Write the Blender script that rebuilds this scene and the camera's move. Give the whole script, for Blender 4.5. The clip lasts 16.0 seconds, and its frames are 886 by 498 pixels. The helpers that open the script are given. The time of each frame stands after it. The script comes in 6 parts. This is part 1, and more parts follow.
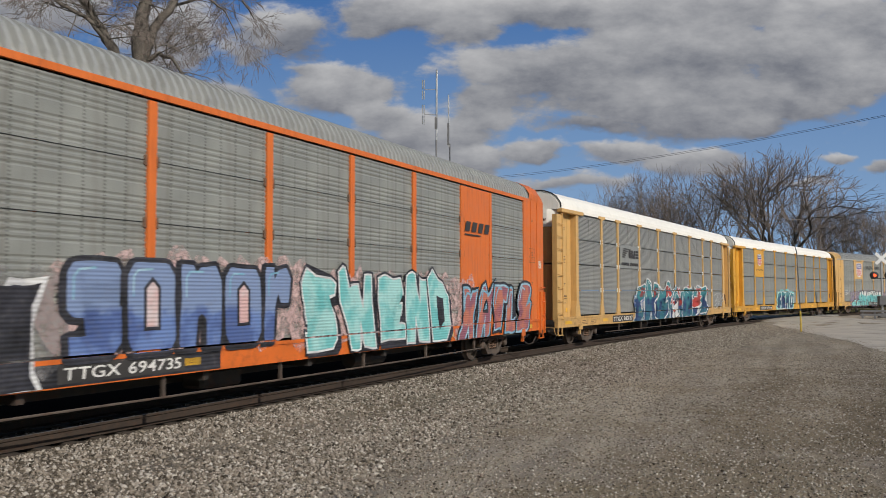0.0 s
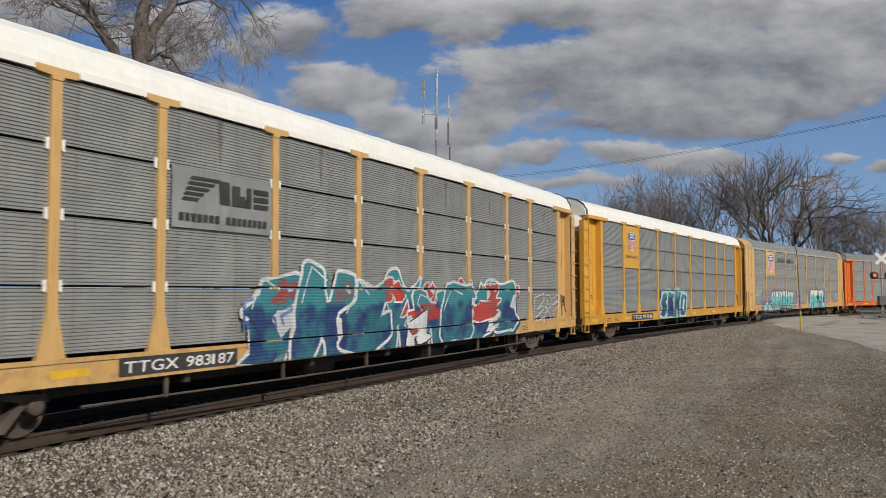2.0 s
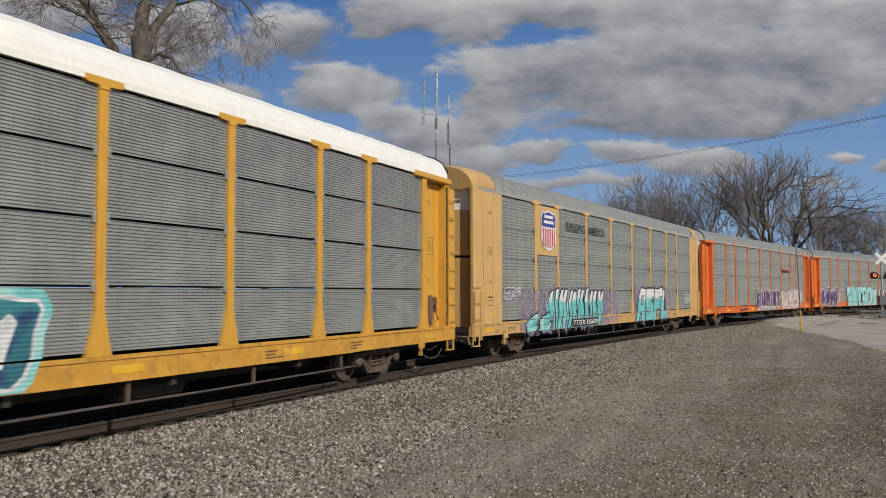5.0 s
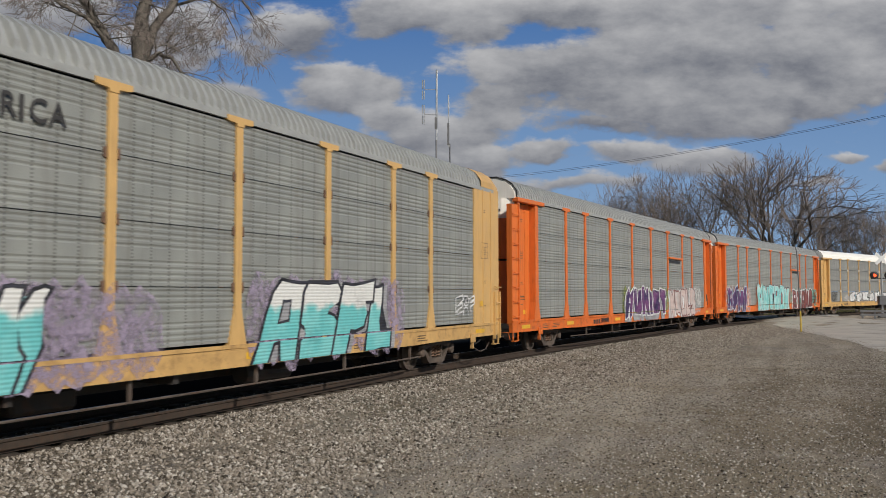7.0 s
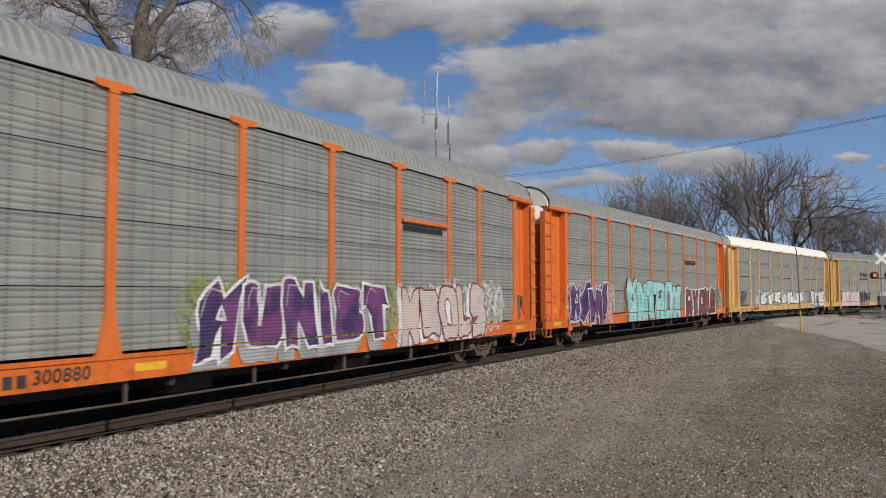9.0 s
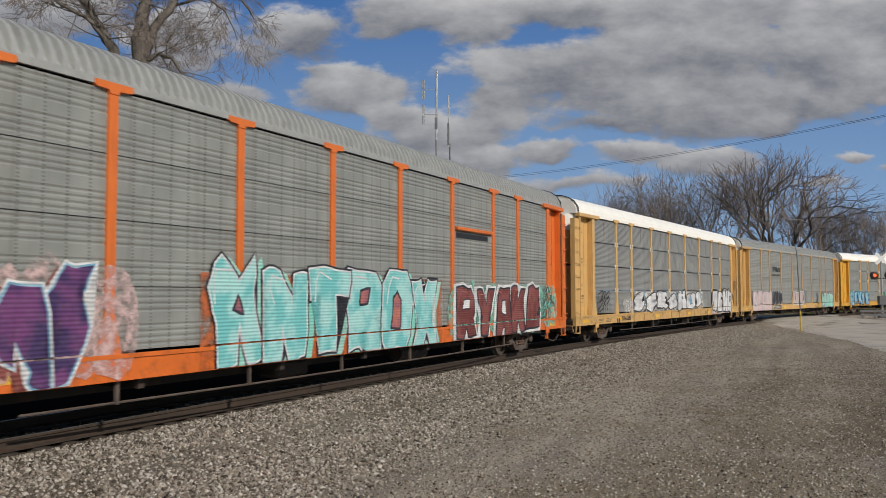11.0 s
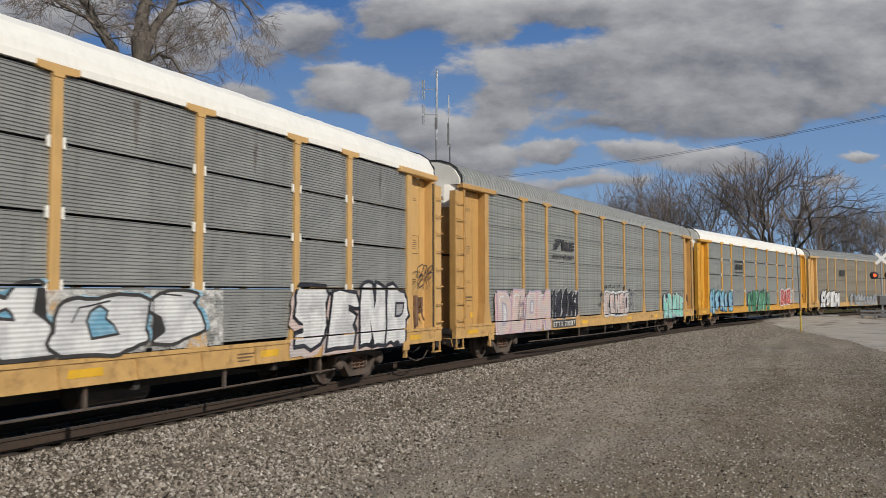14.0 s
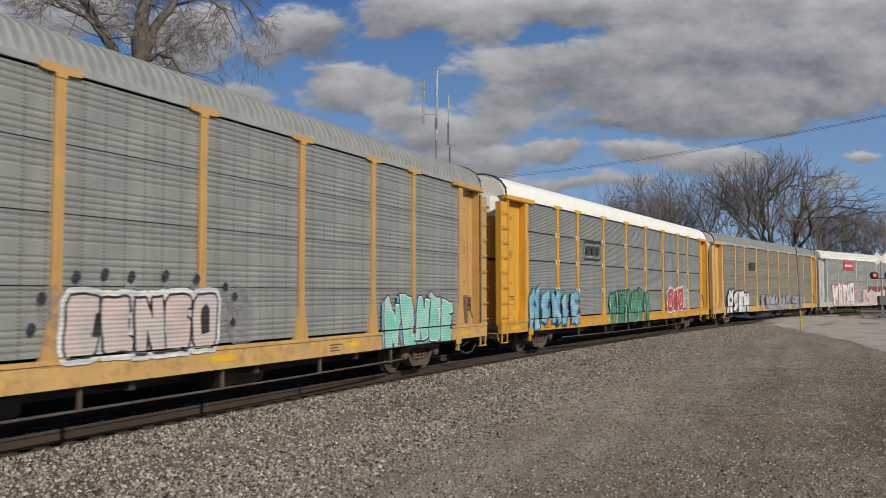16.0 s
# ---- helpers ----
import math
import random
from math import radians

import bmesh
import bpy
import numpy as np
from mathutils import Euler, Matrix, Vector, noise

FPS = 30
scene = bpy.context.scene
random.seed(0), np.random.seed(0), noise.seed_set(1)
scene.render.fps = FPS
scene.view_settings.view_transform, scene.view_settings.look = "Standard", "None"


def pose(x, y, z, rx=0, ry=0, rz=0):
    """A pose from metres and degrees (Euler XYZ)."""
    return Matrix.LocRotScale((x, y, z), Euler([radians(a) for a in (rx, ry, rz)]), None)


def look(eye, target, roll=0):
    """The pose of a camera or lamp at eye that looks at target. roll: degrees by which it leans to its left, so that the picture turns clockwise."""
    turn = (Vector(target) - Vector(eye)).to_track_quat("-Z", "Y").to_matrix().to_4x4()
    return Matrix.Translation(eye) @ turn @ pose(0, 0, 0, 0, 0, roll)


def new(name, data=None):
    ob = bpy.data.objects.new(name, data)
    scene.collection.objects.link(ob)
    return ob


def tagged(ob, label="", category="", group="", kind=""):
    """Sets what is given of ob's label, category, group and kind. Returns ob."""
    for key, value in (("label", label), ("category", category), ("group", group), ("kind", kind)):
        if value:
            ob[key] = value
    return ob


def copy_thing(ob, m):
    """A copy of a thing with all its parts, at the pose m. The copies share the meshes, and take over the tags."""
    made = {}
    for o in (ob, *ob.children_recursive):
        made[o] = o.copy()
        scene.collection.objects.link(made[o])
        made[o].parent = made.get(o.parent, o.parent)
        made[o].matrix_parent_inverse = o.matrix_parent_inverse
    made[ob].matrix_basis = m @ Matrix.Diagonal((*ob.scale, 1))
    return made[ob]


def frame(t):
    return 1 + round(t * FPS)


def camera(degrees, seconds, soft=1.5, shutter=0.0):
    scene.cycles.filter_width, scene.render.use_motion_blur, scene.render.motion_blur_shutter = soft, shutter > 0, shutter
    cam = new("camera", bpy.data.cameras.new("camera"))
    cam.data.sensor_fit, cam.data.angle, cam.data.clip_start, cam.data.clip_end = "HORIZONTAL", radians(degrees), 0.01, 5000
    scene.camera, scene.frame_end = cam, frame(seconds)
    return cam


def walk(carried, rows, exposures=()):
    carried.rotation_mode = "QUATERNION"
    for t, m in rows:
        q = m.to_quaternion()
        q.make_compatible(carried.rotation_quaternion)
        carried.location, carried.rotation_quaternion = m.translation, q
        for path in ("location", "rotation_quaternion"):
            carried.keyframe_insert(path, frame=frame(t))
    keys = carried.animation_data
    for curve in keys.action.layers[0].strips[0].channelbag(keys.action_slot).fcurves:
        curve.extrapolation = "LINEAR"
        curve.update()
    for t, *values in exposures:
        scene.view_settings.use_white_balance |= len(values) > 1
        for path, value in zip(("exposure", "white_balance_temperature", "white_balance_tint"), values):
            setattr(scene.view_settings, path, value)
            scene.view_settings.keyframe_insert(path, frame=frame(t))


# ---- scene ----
# The camera stands still on a stand beside the line.
cam = camera(55.95, 16.0, soft=0.8, shutter=0.13)
EYE = Vector((0.0, -11.069, 2.0025))
VIEW_YAW = 23.21
CAM_POSE = pose(*EYE, 90 + 3.0346, 0, VIEW_YAW - 90) @ pose(0, 0, 0, 0, 0, -0.113)
walk(cam, [(0.0, CAM_POSE), (16.0, CAM_POSE)], [(0.0, -0.1), (16.0, -0.1)])

# ---- daylight ----
SUN_EL, SUN_AZ = radians(31), radians(-120)     # elevation, and the direction to the sun seen from above
to_sun = Vector((math.cos(SUN_EL) * math.cos(SUN_AZ), math.cos(SUN_EL) * math.sin(SUN_AZ), math.sin(SUN_EL)))
sun = new("sun", bpy.data.lights.new("sun", "SUN"))
sun.data.energy, sun.data.angle, sun.data.color = 3.6, radians(0.53), (1.0, 0.94, 0.85)
sun.matrix_world = look(to_sun * 100, (0, 0, 0))
world = bpy.data.worlds.new("world")
scene.world = world
world.use_nodes = True
wn = world.node_tree
sky = wn.nodes.new("ShaderNodeTexSky")
sky.sky_type, sky.sun_disc = "NISHITA", False
sky.sun_elevation, sky.sun_rotation = SUN_EL, radians(90) - SUN_AZ
sky.air_density, sky.dust_density, sky.ozone_density = 1.0, 0.6, 1.5
wn.links.new(sky.outputs[0], wn.nodes["Background"].inputs[0])
wn.nodes["Background"].inputs[1].default_value = 0.055


# ---- letter shapes, taken from the built-in font while little else is in the scene ----
GLYPHS = {}


def glyph(ch, offset):
    """One letter of the built-in font as flat triangles in a unit cell, thickened by offset."""
    key = (ch, offset)
    if key not in GLYPHS:
        cu = bpy.data.curves.new("letter", "FONT")
        cu.body, cu.offset, cu.resolution_u = ch, offset, 3
        ob = bpy.data.objects.new("letter", cu)
        scene.collection.objects.link(ob)
        bpy.context.view_layer.update()
        me = bpy.data.meshes.new_from_object(ob.evaluated_get(bpy.context.evaluated_depsgraph_get()))
        GLYPHS[key] = ([(v.co.x, v.co.y) for v in me.vertices], [tuple(p.vertices) for p in me.polygons])
        bpy.data.objects.remove(ob)
        bpy.data.meshes.remove(me)
        bpy.data.curves.remove(cu)
    return GLYPHS[key]


for ch in "TGXE0123456789BUILDNGAMRC":
    glyph(ch, 0.0), glyph(ch, 0.012)


# ---- materials ----
def nodes_of(name):
    m = bpy.data.materials.new(name)
    m.use_nodes = True
    t = m.node_tree
    return m, t, t.nodes["Principled BSDF"]


def link(t, a, b):
    t.links.new(a, b)


def texco(t, scale=(1, 1, 1), kind="Object"):
    tc, mp = t.nodes.new("ShaderNodeTexCoord"), t.nodes.new("ShaderNodeMapping")
    mp.inputs["Scale"].default_value = scale
    link(t, tc.outputs[kind], mp.inputs["Vector"])
    return mp.outputs[0]


def noise_tex(t, vec, scale, detail=4.0, rough=0.55, lo=0.35, hi=0.65):
    n, r = t.nodes.new("ShaderNodeTexNoise"), t.nodes.new("ShaderNodeMapRange")
    n.inputs["Scale"].default_value, n.inputs["Detail"].default_value, n.inputs["Roughness"].default_value = scale, detail, rough
    link(t, vec, n.inputs["Vector"])
    link(t, n.outputs["Fac"], r.inputs["Value"])
    r.inputs["From Min"].default_value, r.inputs["From Max"].default_value = lo, hi
    return r.outputs[0]


def mix(t, fac, a, b, blend="MIX"):
    m = t.nodes.new("ShaderNodeMix")
    m.data_type, m.blend_type = "RGBA", blend
    for sock, v in ((m.inputs[0], fac), (m.inputs[6], a), (m.inputs[7], b)):
        if isinstance(v, (int, float)):
            sock.default_value = v
        elif isinstance(v, tuple):
            sock.default_value = (*v[:3], 1)
        else:
            link(t, v, sock)
    return m.outputs[2]


def calc(t, op, a, b=0.0, c=0.0):
    m = t.nodes.new("ShaderNodeMath")
    m.operation = op
    for sock, v in zip(m.inputs, (a, b, c)):
        if isinstance(v, (int, float)):
            sock.default_value = v
        else:
            link(t, v, sock)
    return m.outputs[0]


def bump(t, b, height, strength, dist):
    n = t.nodes.new("ShaderNodeBump")
    n.inputs["Strength"].default_value, n.inputs["Distance"].default_value = strength, dist
    link(t, height, n.inputs["Height"])
    link(t, n.outputs[0], b.inputs["Normal"])


def shade(c, k):
    return tuple(min(1, v * k) for v in c)


def surface(name, base, rough=0.6, metal=0.0, var=0.18, scale=3.0, grain=40.0, dirt=None, dirt_amount=0.4, streak=False, bump_d=0.002, holes=False):
    """A painted, metal or mineral surface: blotches, fine grain, and dirt or rust in patches or runs."""
    m, t, b = nodes_of(name)
    v = texco(t)
    big = noise_tex(t, v, scale)
    fine = noise_tex(t, v, grain, 3.0, 0.6, 0.3, 0.7)
    col = mix(t, big, shade(base, 1 - var), shade(base, 1 + var))
    col = mix(t, calc(t, "MULTIPLY", fine, 0.35), col, shade(base, 1 - 1.2 * var))
    if dirt:
        w = texco(t, (5.0, 5.0, 0.45)) if streak else texco(t)
        d = noise_tex(t, w, scale * (0.8 if streak else 1.3), 6.0, 0.65, 0.5, 0.72)
        col = mix(t, calc(t, "MULTIPLY", d, dirt_amount), col, dirt)
    if holes:
        sep = t.nodes.new("ShaderNodeSeparateXYZ")
        link(t, v, sep.inputs[0])
        column = calc(t, "LESS_THAN", calc(t, "FRACT", calc(t, "MULTIPLY", sep.outputs[0], 2.6)), 0.11)
        row = calc(t, "LESS_THAN", calc(t, "FRACT", calc(t, "MULTIPLY", sep.outputs[2], 19.0)), 0.5)
        col = mix(t, calc(t, "MULTIPLY", calc(t, "MULTIPLY", column, row), 0.55), col, (0.05, 0.05, 0.048))
    link(t, col, b.inputs["Base Color"])
    rr = calc(t, "ADD", calc(t, "MULTIPLY", big, 0.18), rough - 0.08)
    link(t, rr, b.inputs["Roughness"])
    b.inputs["Metallic"].default_value = metal
    bump(t, b, fine, 0.5, bump_d)
    return m


RUST, GRIME = (0.10, 0.045, 0.022), (0.085, 0.075, 0.062)
YELLOW = surface("railcar_yellow", (0.62, 0.385, 0.145), 0.5, var=0.05, dirt=(0.26, 0.15, 0.07), streak=True, dirt_amount=0.36)
TAN = surface("railcar_tan", (0.53, 0.315, 0.11), 0.5, var=0.07, dirt=(0.24, 0.13, 0.055), streak=True, dirt_amount=0.4)
DEEP_YELLOW = surface("railcar_deep_yellow", (0.66, 0.345, 0.045), 0.5, var=0.05, dirt=(0.24, 0.12, 0.035), streak=True, dirt_amount=0.34)
ORANGE = surface("railcar_orange", (0.69, 0.165, 0.03), 0.5, var=0.06, dirt=(0.24, 0.06, 0.025), streak=True, dirt_amount=0.38)
SILVER_FRAME = surface("railcar_silver_paint", (0.50, 0.50, 0.49), 0.5, dirt=GRIME, streak=True)
WHITE = surface("railcar_white", (0.88, 0.86, 0.79), 0.55, var=0.03, dirt=(0.5, 0.45, 0.36), streak=True, dirt_amount=0.18)
YELLOW_SILL = surface("dirty_yellow_sill", (0.57, 0.35, 0.13), 0.55, var=0.1, dirt=(0.16, 0.085, 0.04), dirt_amount=0.6)
DEEP_SILL = surface("dirty_deep_yellow_sill", (0.60, 0.31, 0.045), 0.55, var=0.1, dirt=(0.15, 0.08, 0.035), dirt_amount=0.55)
ORANGE_SILL = surface("dirty_orange_sill", (0.66, 0.145, 0.02), 0.55, var=0.1, dirt=(0.13, 0.05, 0.025), dirt_amount=0.55)
ROOF_GREY = surface("galvanised_roof", (0.35, 0.358, 0.345), 0.55, 0.1, var=0.07, dirt=(0.2, 0.19, 0.17), dirt_amount=0.35)
PANEL_GREY = surface("galvanised_side_screen", (0.29, 0.30, 0.285), 0.5, 0.15, var=0.14, scale=1.2, dirt=(0.12, 0.105, 0.085), streak=True, dirt_amount=0.35)
PANEL_PERF = surface("perforated_side_screen", (0.275, 0.283, 0.262), 0.5, 0.1, var=0.14, scale=1.2, dirt=(0.12, 0.105, 0.085), streak=True, dirt_amount=0.4, holes=True)
PANEL_DARK = surface("weathered_side_screen", (0.30, 0.303, 0.288), 0.5, 0.15, var=0.14, scale=1.2, dirt=(0.09, 0.08, 0.065), streak=True, dirt_amount=0.35)
PANEL_BROWN = surface("rust_dusted_side_screen", (0.24, 0.215, 0.17), 0.6, 0.15, var=0.16, scale=1.2, dirt=(0.13, 0.09, 0.055), streak=True, dirt_amount=0.5)
STEEL_DARK = surface("dark_underframe_steel", (0.045, 0.04, 0.036), 0.7, 0.2, var=0.3, dirt=RUST, dirt_amount=0.6)
BOGIE = surface("bogie_cast_steel", (0.10, 0.078, 0.063), 0.75, 0.0, var=0.3, dirt=RUST, dirt_amount=0.6)
WHEEL = surface("wheel_steel", (0.09, 0.072, 0.06), 0.6, 0.2, var=0.25, dirt=RUST, dirt_amount=0.5)
RAIL = surface("rail_steel", (0.052, 0.037, 0.027), 0.75, 0.1, var=0.25, scale=8, dirt=RUST, dirt_amount=0.5)
RAIL_TOP = surface("polished_railhead", (0.22, 0.19, 0.165), 0.5, 0.5, var=0.1)
TIMBER = surface("creosoted_timber", (0.065, 0.05, 0.038), 0.85, var=0.35, scale=6, dirt=(0.13, 0.11, 0.09))
RUSTY = surface("rusty_fittings", (0.20, 0.12, 0.08), 0.8, var=0.3, dirt=RUST)
BLACK = surface("black_paint", (0.02, 0.02, 0.021), 0.55, var=0.25)


# ---- the line of the track ----
def bend(s):
    """Curvature of the track at s metres along it; s = 0 lies abreast of the camera."""
    mid = np.clip(s, 0.0, 118.0)
    k = -0.0040716 + 6.3627e-05 * mid - 9.5013e-07 * mid ** 2
    fade = np.clip(1 - (s - 118.0) / 60.0, 0, 1) * np.clip(1 + s / 120.0, 0, 1)
    return k * fade


ARC = np.linspace(-260.0, 420.0, 6801)
_step = ARC[1] - ARC[0]
_k = bend(ARC)
HEAD = np.concatenate([[0], np.cumsum((_k[1:] + _k[:-1]) / 2) * _step])
_zero = int(np.argmin(abs(ARC)))
HEAD -= HEAD[_zero]
LINE_X = np.concatenate([[0], np.cumsum((np.cos(HEAD[1:]) + np.cos(HEAD[:-1])) / 2) * _step])
LINE_Y = np.concatenate([[0], np.cumsum((np.sin(HEAD[1:]) + np.sin(HEAD[:-1])) / 2) * _step])
LINE_X -= LINE_X[_zero]
LINE_Y -= LINE_Y[_zero]


def on_track(s, off=0.0):
    """The place off metres to the camera's side of the track's middle, and the heading."""
    h = float(np.interp(s, ARC, HEAD))
    return float(np.interp(s, ARC, LINE_X)) + off * math.sin(h), float(np.interp(s, ARC, LINE_Y)) - off * math.cos(h), h


TX, TY = LINE_X[::20], LINE_Y[::20]


def track_side(x, y):
    """Distance from the track's middle, positive on the camera's side (arrays)."""
    x, y = np.atleast_1d(x), np.atleast_1d(y)
    out, sgn, arc = np.empty(len(x)), np.empty(len(x)), np.empty(len(x))
    for i in range(0, len(x), 2000):
        d2 = (x[i:i + 2000, None] - TX) ** 2 + (y[i:i + 2000, None] - TY) ** 2
        j = d2.argmin(1)
        h = HEAD[::20][j]
        out[i:i + 2000] = (x[i:i + 2000] - TX[j]) * np.sin(h) - (y[i:i + 2000] - TY[j]) * np.cos(h)
        arc[i:i + 2000] = ARC[::20][j]
    return out, arc


def smooth(a, b, v):
    t = np.clip((v - a) / (b - a), 0, 1)
    return t * t * (3 - 2 * t)


CROSS_A, CROSS_B = 70.0, 79.0          # the road crosses the line between these places along it


def ground_z(x, y):
    """Height of the ground: trackbed, its shoulder, the gravel yard, the rise of the road to the crossing."""
    d, arc = track_side(x, y)
    a = abs(d)
    z = np.where(a < 0.80, -0.235, -0.185 - 0.04 * (1 - smooth(0.95, 1.35, a)) - 0.215 * smooth(1.5, 3.3, a))
    far = smooth(3.2, 9.0, a)
    z = z + np.where(d > 0, 0.06, -0.35) * far
    road = np.exp(-((arc - 74.5) / 9.0) ** 4)
    z = z * (1 - road) + road * (-0.03 - 0.10 * smooth(4, 30, a))
    x, y = np.atleast_1d(x), np.atleast_1d(y)
    z = z + 0.022 * np.sin(x * 0.9 + 1.3 * np.sin(y * 0.5)) * np.sin(y * 0.8) * smooth(2.5, 6, a)
    return z


def z_at(x, y):
    return float(ground_z(np.array([x]), np.array([y]))[0])


def mesh_object(name, verts, faces, material, smooth_faces=False):
    me = bpy.data.meshes.new(name)
    me.from_pydata([tuple(v) for v in verts], [], [tuple(f) for f in faces])
    me.materials.append(material)
    if smooth_faces:
        me.polygons.foreach_set("use_smooth", [True] * len(me.polygons))
    me.update()
    return new(name, me)


def ground_material():
    m, t, b = nodes_of("gravel_yard")
    v = texco(t)
    at = t.nodes.new("ShaderNodeAttribute")
    at.attribute_name = "zone"
    sep = t.nodes.new("ShaderNodeSeparateColor")
    link(t, at.outputs["Color"], sep.inputs[0])
    big = noise_tex(t, v, 0.35, 4, 0.6, 0.38, 0.62)
    mid = noise_tex(t, v, 1.7, 5, 0.65, 0.36, 0.66)
    vor = t.nodes.new("ShaderNodeTexVoronoi")
    vor.inputs["Scale"].default_value = 28
    link(t, v, vor.inputs["Vector"])
    vor2 = t.nodes.new("ShaderNodeTexVoronoi")
    vor2.inputs["Scale"].default_value = 70
    link(t, v, vor2.inputs["Vector"])
    bw = t.nodes.new("ShaderNodeRGBToBW")
    link(t, vor.outputs["Color"], bw.inputs[0])
    bw2 = t.nodes.new("ShaderNodeRGBToBW")
    link(t, vor2.outputs["Color"], bw2.inputs[0])
    stone = mix(t, bw.outputs[0], (0.19, 0.165, 0.14), (0.46, 0.42, 0.37))
    grit = mix(t, bw2.outputs[0], (0.21, 0.178, 0.142), (0.50, 0.44, 0.36))
    gravel = mix(t, mid, stone, grit)
    gravel = mix(t, calc(t, "MULTIPLY", big, 0.45), gravel, (0.32, 0.27, 0.21))
    soil = mix(t, bw2.outputs[0], (0.13, 0.104, 0.075), (0.42, 0.35, 0.26))
    soil = mix(t, calc(t, "MULTIPLY", mid, 0.5), soil, (0.27, 0.225, 0.15))
    ruts = noise_tex(t, texco(t, (0.10, 1.1, 1.0)), 1.0, 4, 0.6, 0.42, 0.62)
    gravel = mix(t, calc(t, "MULTIPLY", ruts, 0.6), gravel, (0.58, 0.50, 0.39))
    soil = mix(t, calc(t, "MULTIPLY", ruts, 0.4), soil, (0.40, 0.335, 0.245))
    dark = noise_tex(t, texco(t, (0.16, 0.75, 1.0)), 0.9, 6, 0.7, 0.47, 0.66)
    gravel = mix(t, calc(t, "MULTIPLY", dark, 0.32), gravel, (0.13, 0.105, 0.08))
    soil = mix(t, calc(t, "MULTIPLY", dark, 0.6), soil, (0.09, 0.07, 0.048))
    edge = calc(t, "ADD", sep.outputs[0], calc(t, "MULTIPLY", calc(t, "SUBTRACT", calc(t, "ADD", mid, calc(t, "MULTIPLY", big, 1.4)), 1.2), 0.75))
    col = mix(t, calc(t, "MINIMUM", calc(t, "MAXIMUM", edge, 0.0), 1.0), gravel, soil)
    grass = mix(t, bw2.outputs[0], (0.05, 0.05, 0.02), (0.16, 0.14, 0.07))
    col = mix(t, sep.outputs[1], col, grass)
    # Third zone channel: shade under and behind the train, put into the ground colour.
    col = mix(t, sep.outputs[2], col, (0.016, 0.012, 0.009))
    link(t, col, b.inputs["Base Color"])
    b.inputs["Roughness"].default_value = 0.95
    b.inputs["Specular IOR Level"].default_value = 0.0
    h = calc(t, "ADD", calc(t, "MULTIPLY", vor.outputs["Distance"], 1.0), calc(t, "MULTIPLY", vor2.outputs["Distance"], 0.5))
    bump(t, b, h, 0.9, 0.03)
    return m


def make_ground():
    """One sheet: fine near the camera and the line, coarse to the horizon."""
    def steps(lo, hi, c0, c1, fine, growth):
        vals = list(np.arange(c0, c1, fine))
        s, v = fine, c1
        while v < hi:
            vals.append(v)
            s *= growth
            v += s
        vals.append(hi)
        s, v = fine, c0
        while v > lo:
            s *= growth
            v -= s
            vals.append(max(v, lo))
        return np.array(sorted(set(vals)))
    xs, ys = steps(-3000, 3000, -6, 90, 0.6, 1.22), steps(-3000, 3000, -32, 10, 0.35, 1.22)
    gx, gy = np.meshgrid(xs, ys)
    x, y = gx.ravel(), gy.ravel()
    z = ground_z(x, y)
    w = len(xs)
    i = (np.arange(len(ys) - 1)[:, None] * w + np.arange(w - 1)).ravel()
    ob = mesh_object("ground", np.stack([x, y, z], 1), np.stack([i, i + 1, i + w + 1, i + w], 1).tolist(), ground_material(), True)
    d, arc = track_side(x, y)
    soil = smooth(7.2, 10.6, d + 0.05 * (x - 12)) * (1 - smooth(13, 34, x)) * 1.05
    grass = np.maximum(smooth(-8, -14, d), smooth(70, 110, d))
    zone = ob.data.color_attributes.new("zone", "FLOAT_COLOR", "POINT")
    # Painted shade: gaps between ballast stones, under the cars, and behind the train.
    ground_shade = 0.42 * smooth(0.9, 1.3, d) * (1 - smooth(3.2, 5.6, d)) * (1 - smooth(48, 62, x)) + 0.85 * (1 - smooth(0.7, 1.15, abs(d))) + 1.0 * smooth(-0.8, -1.4, d) * (1 - smooth(-9, -14, d))
    zone.data.foreach_set("color", np.stack([soil, grass, np.minimum(ground_shade, 1), 1 + 0 * x], 1).astype(np.float32).ravel())
    tagged(ob, "grey-brown gravel yard with bare soil and ballast", "ground", kind="structure")


make_ground()


def sweep(profile, s0, s1, step):
    """Verts and faces of a closed cross section (offset, height) swept along the track."""
    ss = np.arange(s0, s1 + step / 2, step)
    verts, faces, n = [], [], len(profile)
    for s in ss:
        for off, z in profile:
            x, y, _ = on_track(s, off)
            verts.append((x, y, z))
    for i in range(len(ss) - 1):
        for j in range(n):
            k = (j + 1) % n
            faces.append((i * n + j, i * n + k, (i + 1) * n + k, (i + 1) * n + j))
    return verts, faces


def make_track():
    for side in (0.7525, -0.7525):
        prof = [(0.075, -0.18), (0.075, -0.165), (0.012, -0.145), (0.010, -0.05), (0.036, -0.035), (0.036, -0.006), (0.028, 0.0),
                (-0.028, 0.0), (-0.036, -0.006), (-0.036, -0.035), (-0.010, -0.05), (-0.012, -0.145), (-0.075, -0.165), (-0.075, -0.18)]
        prof = [(side + a, z) for a, z in prof]
        v, f = sweep(prof, -120, 190, 2.0)
        ob = mesh_object("rail", v, f, RAIL)
        ob.data.materials.append(RAIL_TOP)
        for p in ob.data.polygons:
            if p.index % 14 == 6:
                p.material_index = 1
        tagged(ob, "rusty steel running rail on timber sleepers", "rail", "rails of the line", "structure")


make_track()


